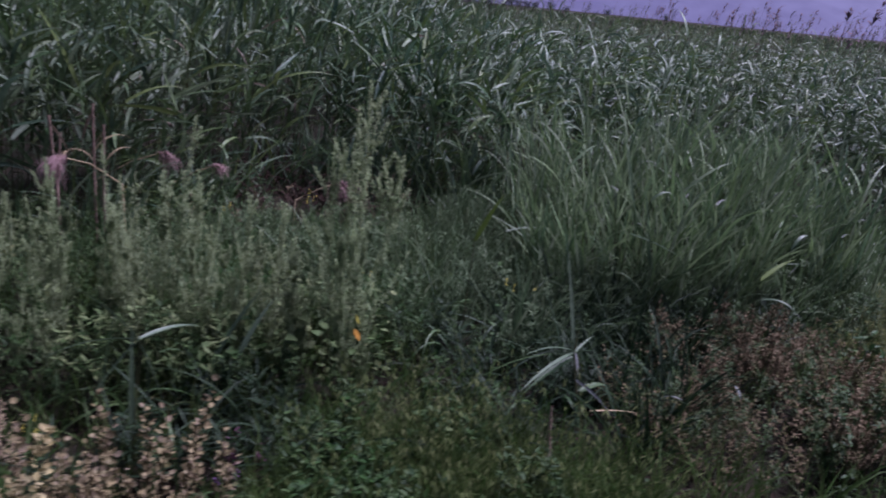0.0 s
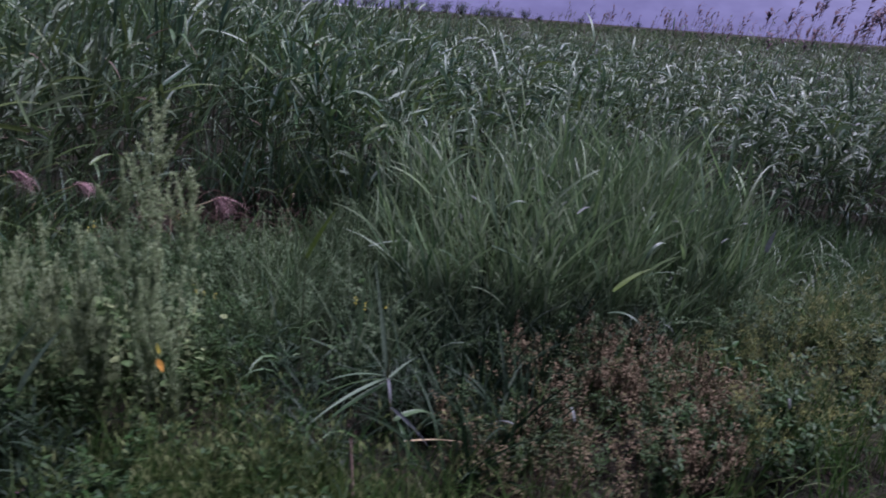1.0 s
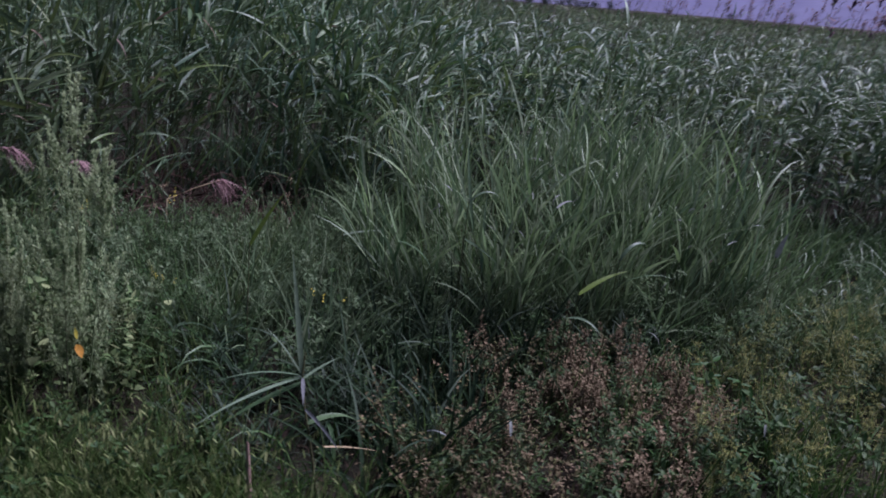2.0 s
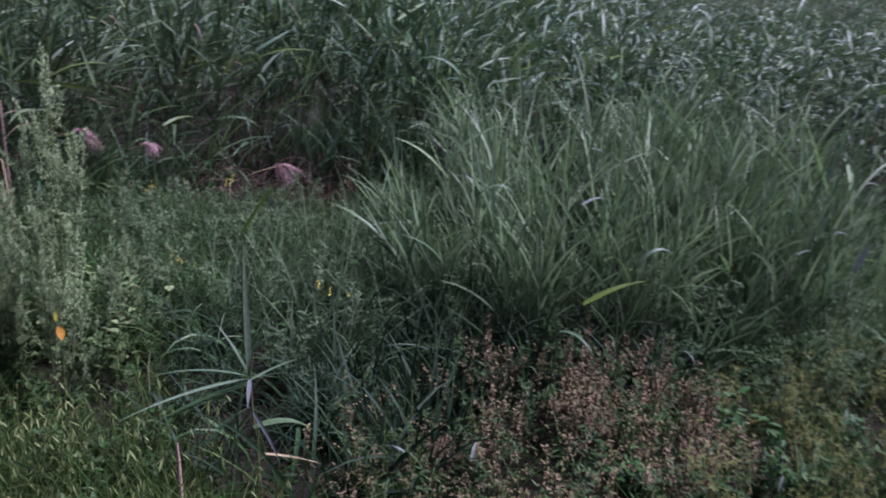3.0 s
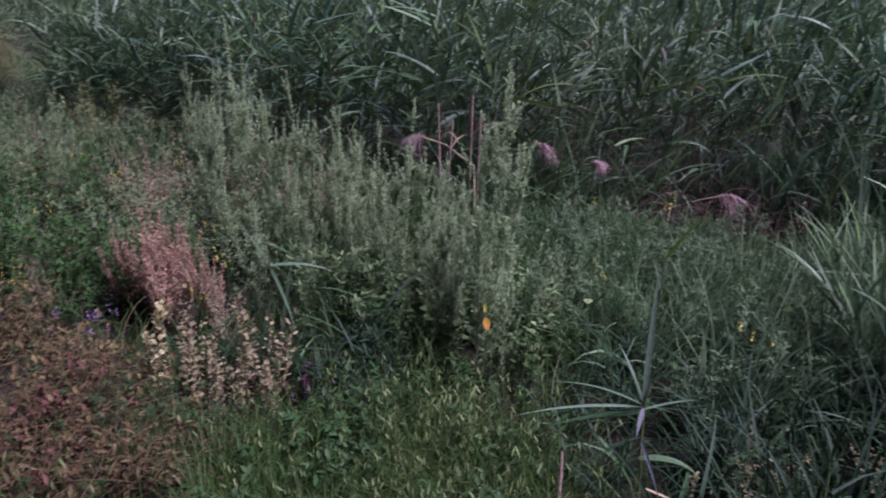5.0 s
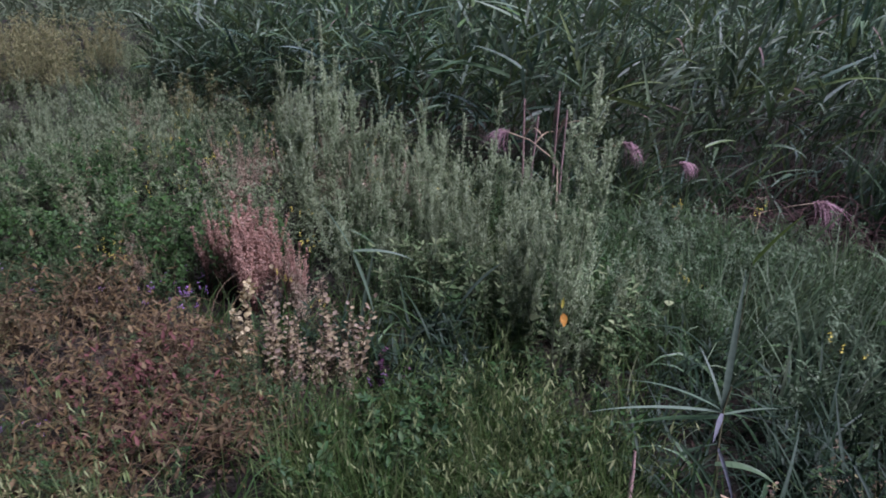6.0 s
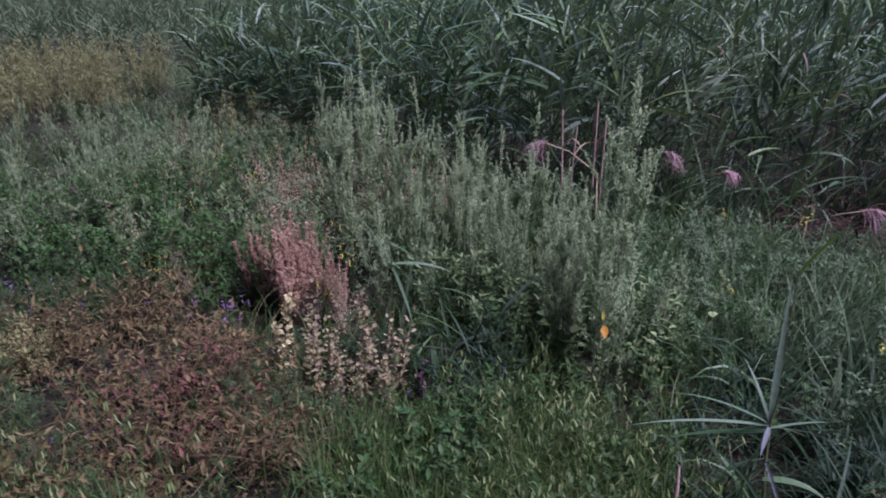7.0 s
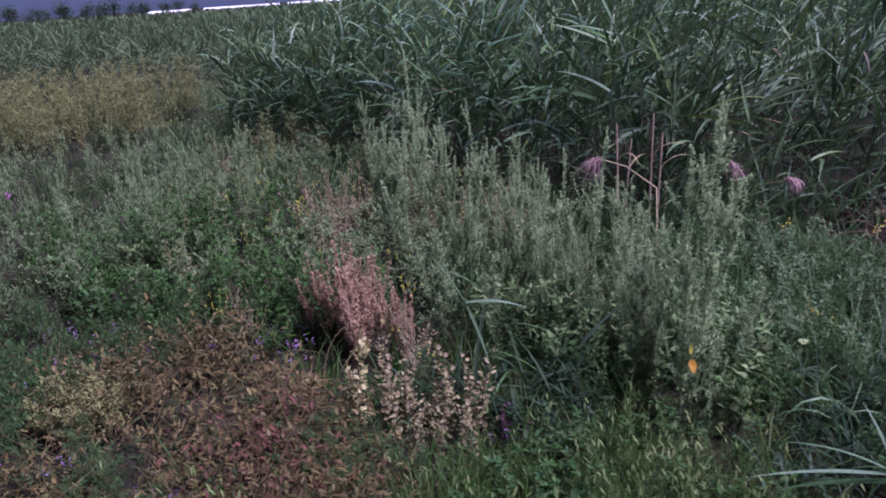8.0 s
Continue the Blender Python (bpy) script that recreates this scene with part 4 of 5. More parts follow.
def goosefoot(h, arms, label, spread=0.3, thick=1):
    """A weed of several upright stems: narrow leaves below, feathery spires on rising twigs above."""
    ob = thing("goosefoot", label, "weed", "goosefoot plants")
    lf, sp, tw = Bits(), Bits(), Bits()
    base = np.column_stack([rng.normal(0, 0.02, (arms, 2)), np.zeros(arms)])
    lean = np.concatenate([[0.03], u(0.08, spread, arms - 1)])
    tall = h * np.concatenate([[1.0], u(0.55, 0.95, arms - 1)])
    p, _ = run(base, np.arange(arms) * 2.4, np.pi / 2 - lean, tall, u(-0.15, 0.1, arms), 6)
    for one in p:
        st = Bits()
        rods(st, one[None], 0.0028, 0.35, 4)
        part("stem", st, M["pale_stem"], ob)
    m = 11
    n = arms * m
    share = u(0.22, 0.92, (arms, m))
    reach = np.repeat(tall, m) * (0.1 + 0.26 * (1 - share.ravel())) * u(0.6, 1.25, n)
    q, _ = run(along(p, share).reshape(-1, 3), u(0, 6.28, n), u(0.95, 1.35, n), reach, u(-0.35, 0.0, n), 4)
    rods(tw, q, 0.0012, 0.4, 3)
    part("twig_mass", tw, M["pale_stem"], ob, kind="stuff")
    c = np.concatenate([along(p, u(0.06, 0.8, (arms, 24))).reshape(-1, 3), along(q, u(0.05, 0.65, (n, 6))).reshape(-1, 3)])
    k = len(c)
    grow = u(0.5, 1.15, k)
    ribbons(lf, c, u(0, 6.28, k), u(0.6, 1.4, k), 0.038 * grow, 0.011 * grow, u(0.1, 0.9, k), 3, "leaf", 0.3, u(-0.8, 0.8, k))
    part("foliage", lf, M["grey"], ob, kind="stuff")
    share = 1 - 0.4 * rng.random((arms, 110 * thick))
    c = along(p, share).reshape(-1, 3)
    c = c + rng.normal(0, 1, c.shape) * np.array([1, 1, 0.4]) * (0.002 + 0.014 * (1 - share.ravel()))[:, None]
    part_way = 1 - 0.75 * rng.random((n, 32 * thick)) ** 1.2
    c2 = along(q, part_way).reshape(-1, 3)
    c = np.concatenate([c, c2 + rng.normal(0, 1, c2.shape) * (0.001 + 0.006 * (1 - part_way.ravel()))[:, None]])
    k = len(c)
    ribbons(sp, c, u(0, 6.28, k), u(0.5, 1.5, k), u(0.007, 0.015, k), u(0.003, 0.0058, k), 0.4, 2, "leaf", 0.5)
    part("flower_spire", sp, M["spire"], ob, "pale feathery flower spires", "stuff")
    return ob


label = "grey-green goosefoot weed with pale upright spires"
kinds = [goosefoot(0.72, 4, label), goosefoot(0.84, 5, label), goosefoot(0.6, 4, label, 0.45), goosefoot(0.78, 5, label), goosefoot(0.66, 6, label, 0.5)]
places = [tuple(v) for v in strew(46, [(-3.42, 3.6), (-1.94, 2.43), (-1.17, 2.48), (-0.33, 2.81), (-0.29, 3.57), (-1.2, 3.84), (-2.43, 4.31), (-3.32, 4.37)])]
places += [tuple(v) for v in strew(60, [(-8.08, -0.6), (-3.3, -0.1), (-3.14, 0.91), (-2.71, 1.88), (-3.97, 3.02), (-7.49, 4.14), (-10.38, 3.76)])]
places += [tuple(v) for v in strew(22, [(-6.34, 0.64), (-3.2, 0.85), (-2.93, 1.54), (-3.73, 2.37), (-6.35, 2.88)])]
sizes = [float(rng.uniform(0.65, 1.15)) * (0.72 if np.interp(x, ex, ey) - y < 1.4 and x > -4 else 0.9) for x, y in places]
spread_copies(kinds, places, sizes, 0.15, WIND)
tall = goosefoot(1.22, 7, "tall grey-green goosefoot stalk standing above the other weeds", 0.17, 4)
tall.matrix_basis = set_at(None, -0.42, 2.8, 0.4, 1.12, 0.05, 0.4)

label = "slender goosefoot with tall pale spires against the dark reeds"
slim = [goosefoot(0.98, 3, label, 0.08, 2), goosefoot(0.94, 3, label, 0.14, 3), goosefoot(0.9, 4, label, 0.18, 3)]
places = [(-2.95, 2.72), (-2.9, 2.78), (-3.02, 2.8), (-2.85, 2.95), (-2.6, 3.0), (-2.55, 2.96), (-2.3, 3.1), (-1.75, 3.05), (-1.7, 3.0), (-1.45, 3.0), (-1.5, 3.08), (-2.05, 3.15), (-1.2, 2.95), (-1.1, 3.05), (-0.9, 2.95),
          (-3.3, 3.2), (-3.5, 3.3), (-3.9, 3.2), (-2.4, 2.6), (-2.0, 2.75), (-0.75, 2.9), (-1.3, 2.75), (-4.3, 3.3), (-0.62, 2.75)]
spread_copies(slim, places, [float(rng.uniform(0.92, 1.2)) * (0.8 if x > -1.8 else 1.0) for x, y in places], 0.06, WIND)

# ---- yellowing weeds farther left ----
stem, leaf = Bits(), Bits()
xy = strew(420, [(-8.3, 0.7), (-13, 0.4), (-14, 4.2), (-11, 3.6), (-9.6, 2.9), (-8.4, 2.6)], 9, 0.16)
herbs(stem, leaf, ground(xy), u(0.6, 1.1, len(xy)), 14, 16, 0.032, 0.01, 0.18)
xy = strew(22, [(-6.01, 2.9), (-6.69, 2.97), (-6.81, 3.74), (-6.01, 3.67)])
herbs(stem, leaf, ground(xy), u(0.4, 0.75, len(xy)), 12, 16, 0.024, 0.008, 0.2)
stuff("yellow_weed_stems", stem, M["weed_stem"], "brown stalks of tall yellowing weeds", "weeds")
stuff("yellow_weeds", leaf, M["olive"], "tall yellowing weeds before the marsh", "weeds")


# ---- dry seed bushes ----


def seed_bush(h, stalks, mat, stem_mat, label, spread=0.5, name="dried_bush", dense=70):
    """A bush of many upright stalks thick with tiny seeds."""
    ob = thing(name, label, "dried weed")
    st, sd = Bits(), Bits()
    base = np.column_stack([rng.normal(0, 0.045, (stalks, 2)), np.zeros(stalks)])
    az = u(0, 6.28, stalks)
    p, _ = run(base, az, np.pi / 2 - u(0.02, spread, stalks), h * u(0.55, 1.05, stalks), u(-0.15, 0.25, stalks), 5)
    for one in p:
        sb = Bits()
        rods(sb, one[None], 0.0018, 0.4, 3)
        part("stalk", sb, M[stem_mat], ob)
    q, _ = run(along(p, u(0.25, 0.65, (stalks, 4))).reshape(-1, 3), u(0, 6.28, stalks * 4), u(1.0, 1.4, stalks * 4), h * u(0.12, 0.25, stalks * 4), -0.1, 3)
    rods(st, q, 0.001, 0.5, 3)
    part("twig_mass", st, M[stem_mat], ob, kind="stuff")
    c = np.concatenate([along(p, 1 - 0.5 * rng.random((stalks, dense))).reshape(-1, 3), along(q, u(0.3, 1.0, (stalks * 4, dense // 5))).reshape(-1, 3)])
    k = len(c)
    c = c + rng.normal(0, 0.0035, (k, 3))
    ribbons(sd, c, u(0, 6.28, k), u(0.0, 1.4, k), u(0.006, 0.014, k), u(0.004, 0.009, k), 0.3, 2, "leaf", 0.5)
    part("seed_head", sd, M[mat], ob, kind="stuff")
    return ob


red_bush = seed_bush(0.56, 17, "rust", "wine", "rust-red dried bush of upright seed spikes", 0.24, dense=170)
red_bush.matrix_basis = set_at(None, -1.95, 2.0, 0)
for x, y, k in ((-2.08, 1.9, 0.9), (-1.86, 2.08, 0.95), (-1.8, 1.98, 0.85), (-2.02, 2.1, 1.0), (-1.72, 2.16, 0.8)):
    copy_thing(red_bush, set_at(None, x, y, x * 9, k))
sal = seed_bush(0.48, 18, "salmon", "umber", "faded salmon-brown dried bush with fine seeds", 0.55)
sal.matrix_basis = set_at(None, -3.85, 2.7, 0, 1.15)
for x, y, k in ((-3.74, 2.92, 1.05), (-3.86, 3.41, 1.15), (-4.21, 3.89, 1.15), (-2.65, 1.72, 0.65), (-2.43, 1.59, 0.6), (-2.94, 1.87, 0.7), (-3.17, 2.41, 0.9), (-1.6, 2.17, 0.75), (-2.1, 2.03, 0.7), (-2.96, 3.08, 1.2), (-2.74, 3.04, 1.1), (-3.51, 2.61, 1.15), (-2.46, 3.33, 1.15)):
    copy_thing(sal, set_at(None, x, y, x * 7, k))
dock = seed_bush(0.27, 8, "dockseed", "umber", "low brown dried stalks with clustered seeds", 0.4, "dried_stalks")
dock.matrix_basis = set_at(None, 1.77, 3.29, 0, 1.3)
for x, y in strew(18, BROWN):
    copy_thing(dock, set_at(None, x, y, x * 50, float(rng.uniform(0.6, 1.2)), 0.1, WIND))


# ---- pod stalks ----


def pod_stalk(h, arms, mat, label, count=58):
    """A stalk set all round with flat round pods."""
    ob = thing("pod_plant", label, "weed", "pod plants")
    st = Bits()
    base = np.zeros((1 + arms, 3))
    az = u(0, 6.28, 1 + arms)
    el = np.pi / 2 - np.concatenate([[0.03], u(0.04, 0.16, arms)])
    ln = h * np.concatenate([[1.0], u(0.55, 1.0, arms)])
    p, _ = run(base, az, el, ln, -0.2, 6)
    rods(st, p, 0.0018, 0.4, 4)
    part("stem", st, M["umber"], ob)
    pods = Bits()
    c = along(p, u(0.2, 1.0, (1 + arms, count))).reshape(-1, 3)
    k = len(c)
    a = u(0, 6.28, k)
    c = c + np.column_stack([np.cos(a), np.sin(a), np.zeros(k)]) * u(0.003, 0.017, k)[:, None]
    ribbons(pods, c, a, u(0.2, 1.1, k), u(0.014, 0.022, k), u(0.012, 0.02, k), 0.3, 3, "disc", 0.35, u(-0.8, 0.8, k))
    part("pod_head", pods, M[mat], ob, kind="stuff")
    return ob


yel = pod_stalk(0.44, 0, "lemon", "upright stalk crowded with pale yellow round pods", 120)
yel.matrix_basis = set_at(None, -1.17, 1.68, 0.3, 1.2, 0.08, 0.6)
copy_thing(yel, set_at(None, -1.3, 1.78, 2.0, 0.5))
copy_thing(yel, set_at(None, -1.19, 1.65, 4.0, 0.7, 0.15, 2.0))
label = "branching stalk with cream and pinkish dry round pods"
kinds = [pod_stalk(0.44, 3, "cream", label, 22), pod_stalk(0.37, 2, "cream", label, 24), pod_stalk(0.42, 2, "cream", label, 26)]
places = [(-0.74, 1.75), (-0.68, 1.82), (-0.61, 1.83), (-0.78, 1.82), (-0.66, 1.91), (-0.7, 1.68), (-0.81, 1.74), (-0.64, 1.74), (-0.59, 1.95), (-0.57, 1.78), (-0.73, 1.88), (-0.84, 1.85), (-0.55, 1.88), (-0.62, 1.67), (-0.88, 1.78), (-0.76, 1.96), (-0.53, 1.99), (-0.68, 2.02), (-0.48, 1.83)]
places = [((x + 0.68) * 1.5 - 1.0, y + 0.1) for x, y in places]
spread_copies(kinds, places, u(0.7, 1.12, len(places)), 0.25)
dark = pod_stalk(0.28, 1, "plum", "short dark plum-coloured stalk with withered pods", 34)
dark.matrix_basis = set_at(None, -0.72, 2.1, 0)
for x, y, k in ((-0.64, 2.14, 0.8), (-0.78, 2.06, 0.6)):
    copy_thing(dark, set_at(None, x, y, x * 40, k, 0.1, 1.0))

# ---- oat grass ----


def oat_tuft(stalks):
    ob = thing("oat_grass", "tuft of wild oat grass with drooping pale spikelets", "grass", "oat grass tufts")
    st, sp, bl = Bits(), Bits(), Bits()
    base = np.column_stack([rng.normal(0, 0.03, (stalks, 2)), np.zeros(stalks)])
    p, _ = run(base, u(0, 6.28, stalks), u(1.2, 1.5, stalks), u(0.3, 0.5, stalks), u(0.4, 1.3, stalks), 6)
    rods(st, p, 0.001, 0.5, 3)
    part("stalk_tuft", st, M["lush"], ob, kind="stuff")
    c = along(p, u(0.55, 1.0, (stalks, 4))).reshape(-1, 3)
    k = len(c)
    ribbons(sp, c, u(0, 6.28, k), u(-1.5, -0.5, k), u(0.02, 0.032, k), u(0.004, 0.006, k), 0.3, 3, "leaf", 0.5)
    part("oat_head", sp, M["oat"], ob, kind="stuff")
    base = np.column_stack([rng.normal(0, 0.05, (40, 2)), np.zeros(40)])
    ribbons(bl, base, u(0, 6.28, 40), u(0.8, 1.4, 40), u(0.1, 0.26, 40), u(0.004, 0.008, 40), u(0.2, 1.5, 40), 4, "blade", 0.3)
    part("blade_tuft", bl, M["lush"], ob, kind="stuff")
    return ob


kinds = [oat_tuft(12), oat_tuft(16), oat_tuft(10)]
places = [tuple(v) for v in strew(36, SHORT)] + [tuple(v) for v in strew(7, [(-0.14, 1.83), (0.25, 1.91), (0.25, 2.18), (-0.09, 2.16)])] + [tuple(v) for v in strew(12, [(-1.11, 0.54), (-0.24, 1.27), (0.2, 1.52), (-0.33, 0.49)])]
spread_copies(kinds, places, u(0.75, 1.2, len(places)), 0.15)


# ---- broad-leaved weeds ----


def broad_weed(h, mat, size, label, name="broadleaf_weed", profile="heart"):
    ob = thing(name, label, "weed")
    st = Bits()
    n = 5
    base = np.column_stack([rng.normal(0, 0.02, (n, 2)), np.zeros(n)])
    p, _ = run(base, u(0, 6.28, n), u(1.1, 1.5, n), h * u(0.6, 1.05, n), u(0, 0.4, n), 5)
    for one in p:
        st = Bits()
        rods(st, one[None], 0.003, 0.4, 4)
        part("stem", st, M["reed_stem"], ob)
    for c in along(p, np.tile(np.array([0.3, 0.5, 0.68, 0.85, 0.98]), (n, 1)) + u(-0.05, 0.02, (n, 5))).reshape(-1, 3):
        b = Bits()
        ribbons(b, c[None], u(0, 6.28, 1), u(-0.1, 0.9, 1), u(0.7, 1.2, 1) * size, u(0.6, 0.9, 1) * size, u(0.2, 0.9, 1), 5, profile, 0.25, u(-0.4, 0.4, 1))
        part("leaf", b, M[mat], ob)
    return ob


mal = broad_weed(0.46, "mallow", 0.052, "pale broad-leaved weed with heart-shaped leaves", "mallow")
mal.matrix_basis = set_at(None, -0.5, 2.8, 0)
for x, y, k in ((-0.73, 2.94, 1.0), (-0.79, 3.11, 1.1), (-0.39, 2.64, 0.4), (-0.9, 2.82, 0.9), (-0.34, 3.19, 0.8), (0.02, 2.39, 0.5), (-0.61, 2.73, 0.85), (-0.67, 2.81, 1.05), (-1, 2.65, 0.7), (-0.28, 2.92, 0.8)):
    copy_thing(mal, set_at(None, x, y, x * 30, k))
fresh = broad_weed(0.26, "bright", 0.045, "bright fresh green leafy weed", "leafy_weed", "leaf")
fresh.matrix_basis = set_at(None, 0.52, 3.73, 0)
for x, y, k in ((0.4, 3.89, 1.2), (0.61, 3.57, 0.9), (0.31, 3.61, 0.8), (0.69, 3.74, 1.1), (-1.49, 2.05, 0.6), (-1.4, 2, 0.55), (-0.04, 2.22, 0.5), (-0.26, 1.88, 0.4), (0.87, 2.87, 0.5), (0.47, 2.35, 0.5),
                (-3.16, 1.52, 0.9), (-3.32, 1.17, 1.0), (-3.6, 1.38, 1.1), (-3.04, 1.25, 0.8), (0.19, 2.51, 0.5), (1.34, 2.66, 0.5), (2.38, 2.81, 0.6), (0.71, 2.2, 0.5), (-0.38, 2.26, 0.5)):
    copy_thing(fresh, set_at(None, x, y, x * 40, k))


leafy = broad_weed(0.34, "weed", 0.036, "dark green leafy weed with oval leaves", "leafy_weed", "leaf")
leafy.matrix_basis = set_at(None, -3.21, 1.46, 0)
for x, y in strew(34, [(-5.3, 0.59), (-3.03, 0.86), (-2.76, 1.55), (-3.39, 2.17), (-5.32, 2.28)]):
    copy_thing(leafy, set_at(None, x, y, x * 40, float(rng.uniform(0.8, 1.4))))
for x, y in strew(16, GREENS):
    copy_thing(leafy, set_at(None, x, y, x * 40, float(rng.uniform(0.6, 1.0))))


# ---- flowers ----


def flower_stalk(h, mat, heads, size, label, name, spread=0.25, bloom=0.7):
    ob = thing(name, label, "flower", name.replace("_", " ") + " plants")
    st, fl, lf = Bits(), Bits(), Bits()
    n = heads
    p, _ = run(np.zeros((n, 3)), u(0, 6.28, n), np.pi / 2 - u(0.02, spread, n), h * u(0.7, 1.0, n), u(0, 0.3, n), 5)
    for one in p:
        st = Bits()
        rods(st, one[None], 0.0012, 0.5, 3)
        part("stem", st, M["reed_stem"], ob)
    c = along(p, u(bloom, 1.0, (n, 9))).reshape(-1, 3)
    k = len(c)
    ribbons(fl, c + rng.normal(0, size * 0.3, (k, 3)), u(0, 6.28, k), u(-0.3, 1.2, k), u(0.7, 1.2, k) * size, u(0.6, 1.0, k) * size, 0.4, 2, "disc", 0.4)
    part("blossom", fl, M[mat], ob, kind="stuff")
    c = along(p, u(0.1, 0.6, (n, 6))).reshape(-1, 3)
    k = len(c)
    ribbons(lf, c, u(0, 6.28, k), u(0, 1, k), u(0.015, 0.035, k), u(0.004, 0.009, k), 0.5, 2, "leaf", 0.3)
    part("foliage", lf, M["weed"], ob, kind="stuff")
    return ob


kinds = [flower_stalk(0.5, "yellow", 3, 0.0105, "thin stalk with small yellow mustard flowers", "mustard_flower", 0.25, 0.9), flower_stalk(0.42, "yellow", 4, 0.0095, "thin stalk with small yellow mustard flowers", "mustard_flower", 0.3, 0.9)]
places = [tuple(v) for v in strew(100, [(-5.77, 1.8), (-2.82, 1.88), (-1.94, 2.37), (-2.31, 3.78), (-4.21, 4.32), (-6.35, 3.76)])] + [tuple(v) for v in strew(3, [(-2.21, 4.43), (-0.89, 4.51), (-0.78, 4.94), (-2.22, 4.86)])] + [(-2.31, 1.46), (-2.48, 1.4), (-2.59, 1.5), (-1.66, 2.12), (-1.49, 2.18), (0.34, 3.5), (-0.41, 3.56), (-3.1, 4.55)]
spread_copies(kinds, places, u(0.7, 1.2, len(places)), 0.2, WIND)
kinds = [flower_stalk(0.22, "purple", 3, 0.012, "purple vetch flowers on weak green stems", "vetch_flower", 0.6, 0.75)]
places = [(-2.41, 0.99), (-2.53, 1.06), (-2.26, 1.47), (-2.36, 1.35), (-2.64, 0.88), (-2.47, 0.84), (-2.04, 1.7), (-1.95, 1.73), (-2.09, 1.59), (-2.8, 0.76), (-2.7, 1.16), (-2.2, 1.38), (-1.23, 0.81), (-1.12, 0.9), (-1.51, 0.63), (-2.91, 0.62), (-3.03, 0.91), (-2.57, 0.66), (-2.24, 0.8), (-2.35, 0.51), (-2.07, 0.59), (-2.75, 0.99), (-1.92, 1.66), (-1.99, 1.8), (-0.7, 2.09), (-2.2, 1.75), (-2.3, 1.65)]
spread_copies(kinds, places, u(0.7, 1.1, len(places)), 0.3)
mag = flower_stalk(0.5, "magenta", 1, 0.024, "single magenta flower on a thin stalk", "magenta_flower", 0.05, 0.93)
mag.matrix_basis = set_at(None, -5.3, 0.65, 0, 1.0)
copy_thing(mag, set_at(None, -1.56, 0.4, 1.0, 0.4))


# ---- single things along the edge ----


def piece(name, parent, mat, base, az, el, length, width, curve, seg=8, fold=0.35, roll=0.0, sway=0.0, label="", profile="blade"):
    b = Bits()
    ribbons(b, np.array([base], float), np.array([float(az)]), np.array([float(el)]), length, width, curve, seg, profile, fold, roll, sway)
    return part(name, b, M[mat], parent, label)


def stalk(name, parent, mat, points, radius, taper=0.6, label=""):
    b = Bits()
    rods(b, np.array([points], float), radius, taper, 7)
    return part(name, b, M[mat], parent, label)


bent = thing("broken_reed", "single reed with wide grey-green leaves and a torn silvery sheath", "reed")
stalk("stem", bent, "reed_stem", [(0.58, 2.45, -0.02), (0.55, 2.49, 0.14), (0.51, 2.535, 0.3), (0.496, 2.554, 0.414), (0.5, 2.57, 0.49)], 0.005)
piece("leaf", bent, "pale", (0.494, 2.554, 0.414), 2.1, 1.3, 0.42, 0.021, 0.1, roll=0.1)
piece("leaf", bent, "pale", (0.494, 2.554, 0.414), 2.9, 1.0, 0.2, 0.014, 0.4, roll=0.2)
piece("leaf", bent, "pale", (0.494, 2.554, 0.407), 4.05, 0.1, 0.4, 0.018, 0.35)
piece("leaf", bent, "pale", (0.494, 2.554, 0.412), 3.85, 0.45, 0.3, 0.013, 0.6)
piece("leaf", bent, "pale", (0.494, 2.554, 0.397), 0.9, 0.3, 0.17, 0.013, 0.3)
piece("leaf", bent, "sword", (0.53, 2.5, 0.267), 0.6, 0.3, 0.2, 0.034, 1.2)
piece("sheath", bent, "silver", (0.512, 2.532, 0.3), -0.6, -0.3, 0.2, 0.013, 0.5, roll=0.9, label="torn silvery dry leaf sheath")
piece("sheath", bent, "silver", (0.5, 2.545, 0.407), 5.0, -0.9, 0.09, 0.016, 0.3, roll=-0.5, label="torn silvery dry leaf sheath")
piece("leaf", bent, "sword", (0.494, 2.554, 0.387), 3.9, -0.1, 0.3, 0.026, 0.3)
piece("leaf", bent, "straw", (0.57, 2.46, 0.207), 0.1, 0.1, 0.2, 0.012, 0.3)

pink = thing("dead_stalk", "short pinkish dead stalk among low weeds", "stalk")
stalk("stem", pink, "pink", [(0.4, 2.28, -0.02), (0.395, 2.295, 0.12), (0.388, 2.31, 0.23), (0.385, 2.312, 0.3)], 0.011, 0.35)

oleaf = thing("yellow_leaf", "withered orange-yellow leaf caught on a weed", "leaf")
piece("blade", oleaf, "orange", (-0.375, 2.74, 0.345), -0.6, -0.7, 0.055, 0.03, 0.6, profile="leaf")
piece("tip", oleaf, "yellow", (-0.355, 2.71, 0.38), 2.2, 1.1, 0.045, 0.012, 0.4, profile="leaf", label="pale yellow curled tip")


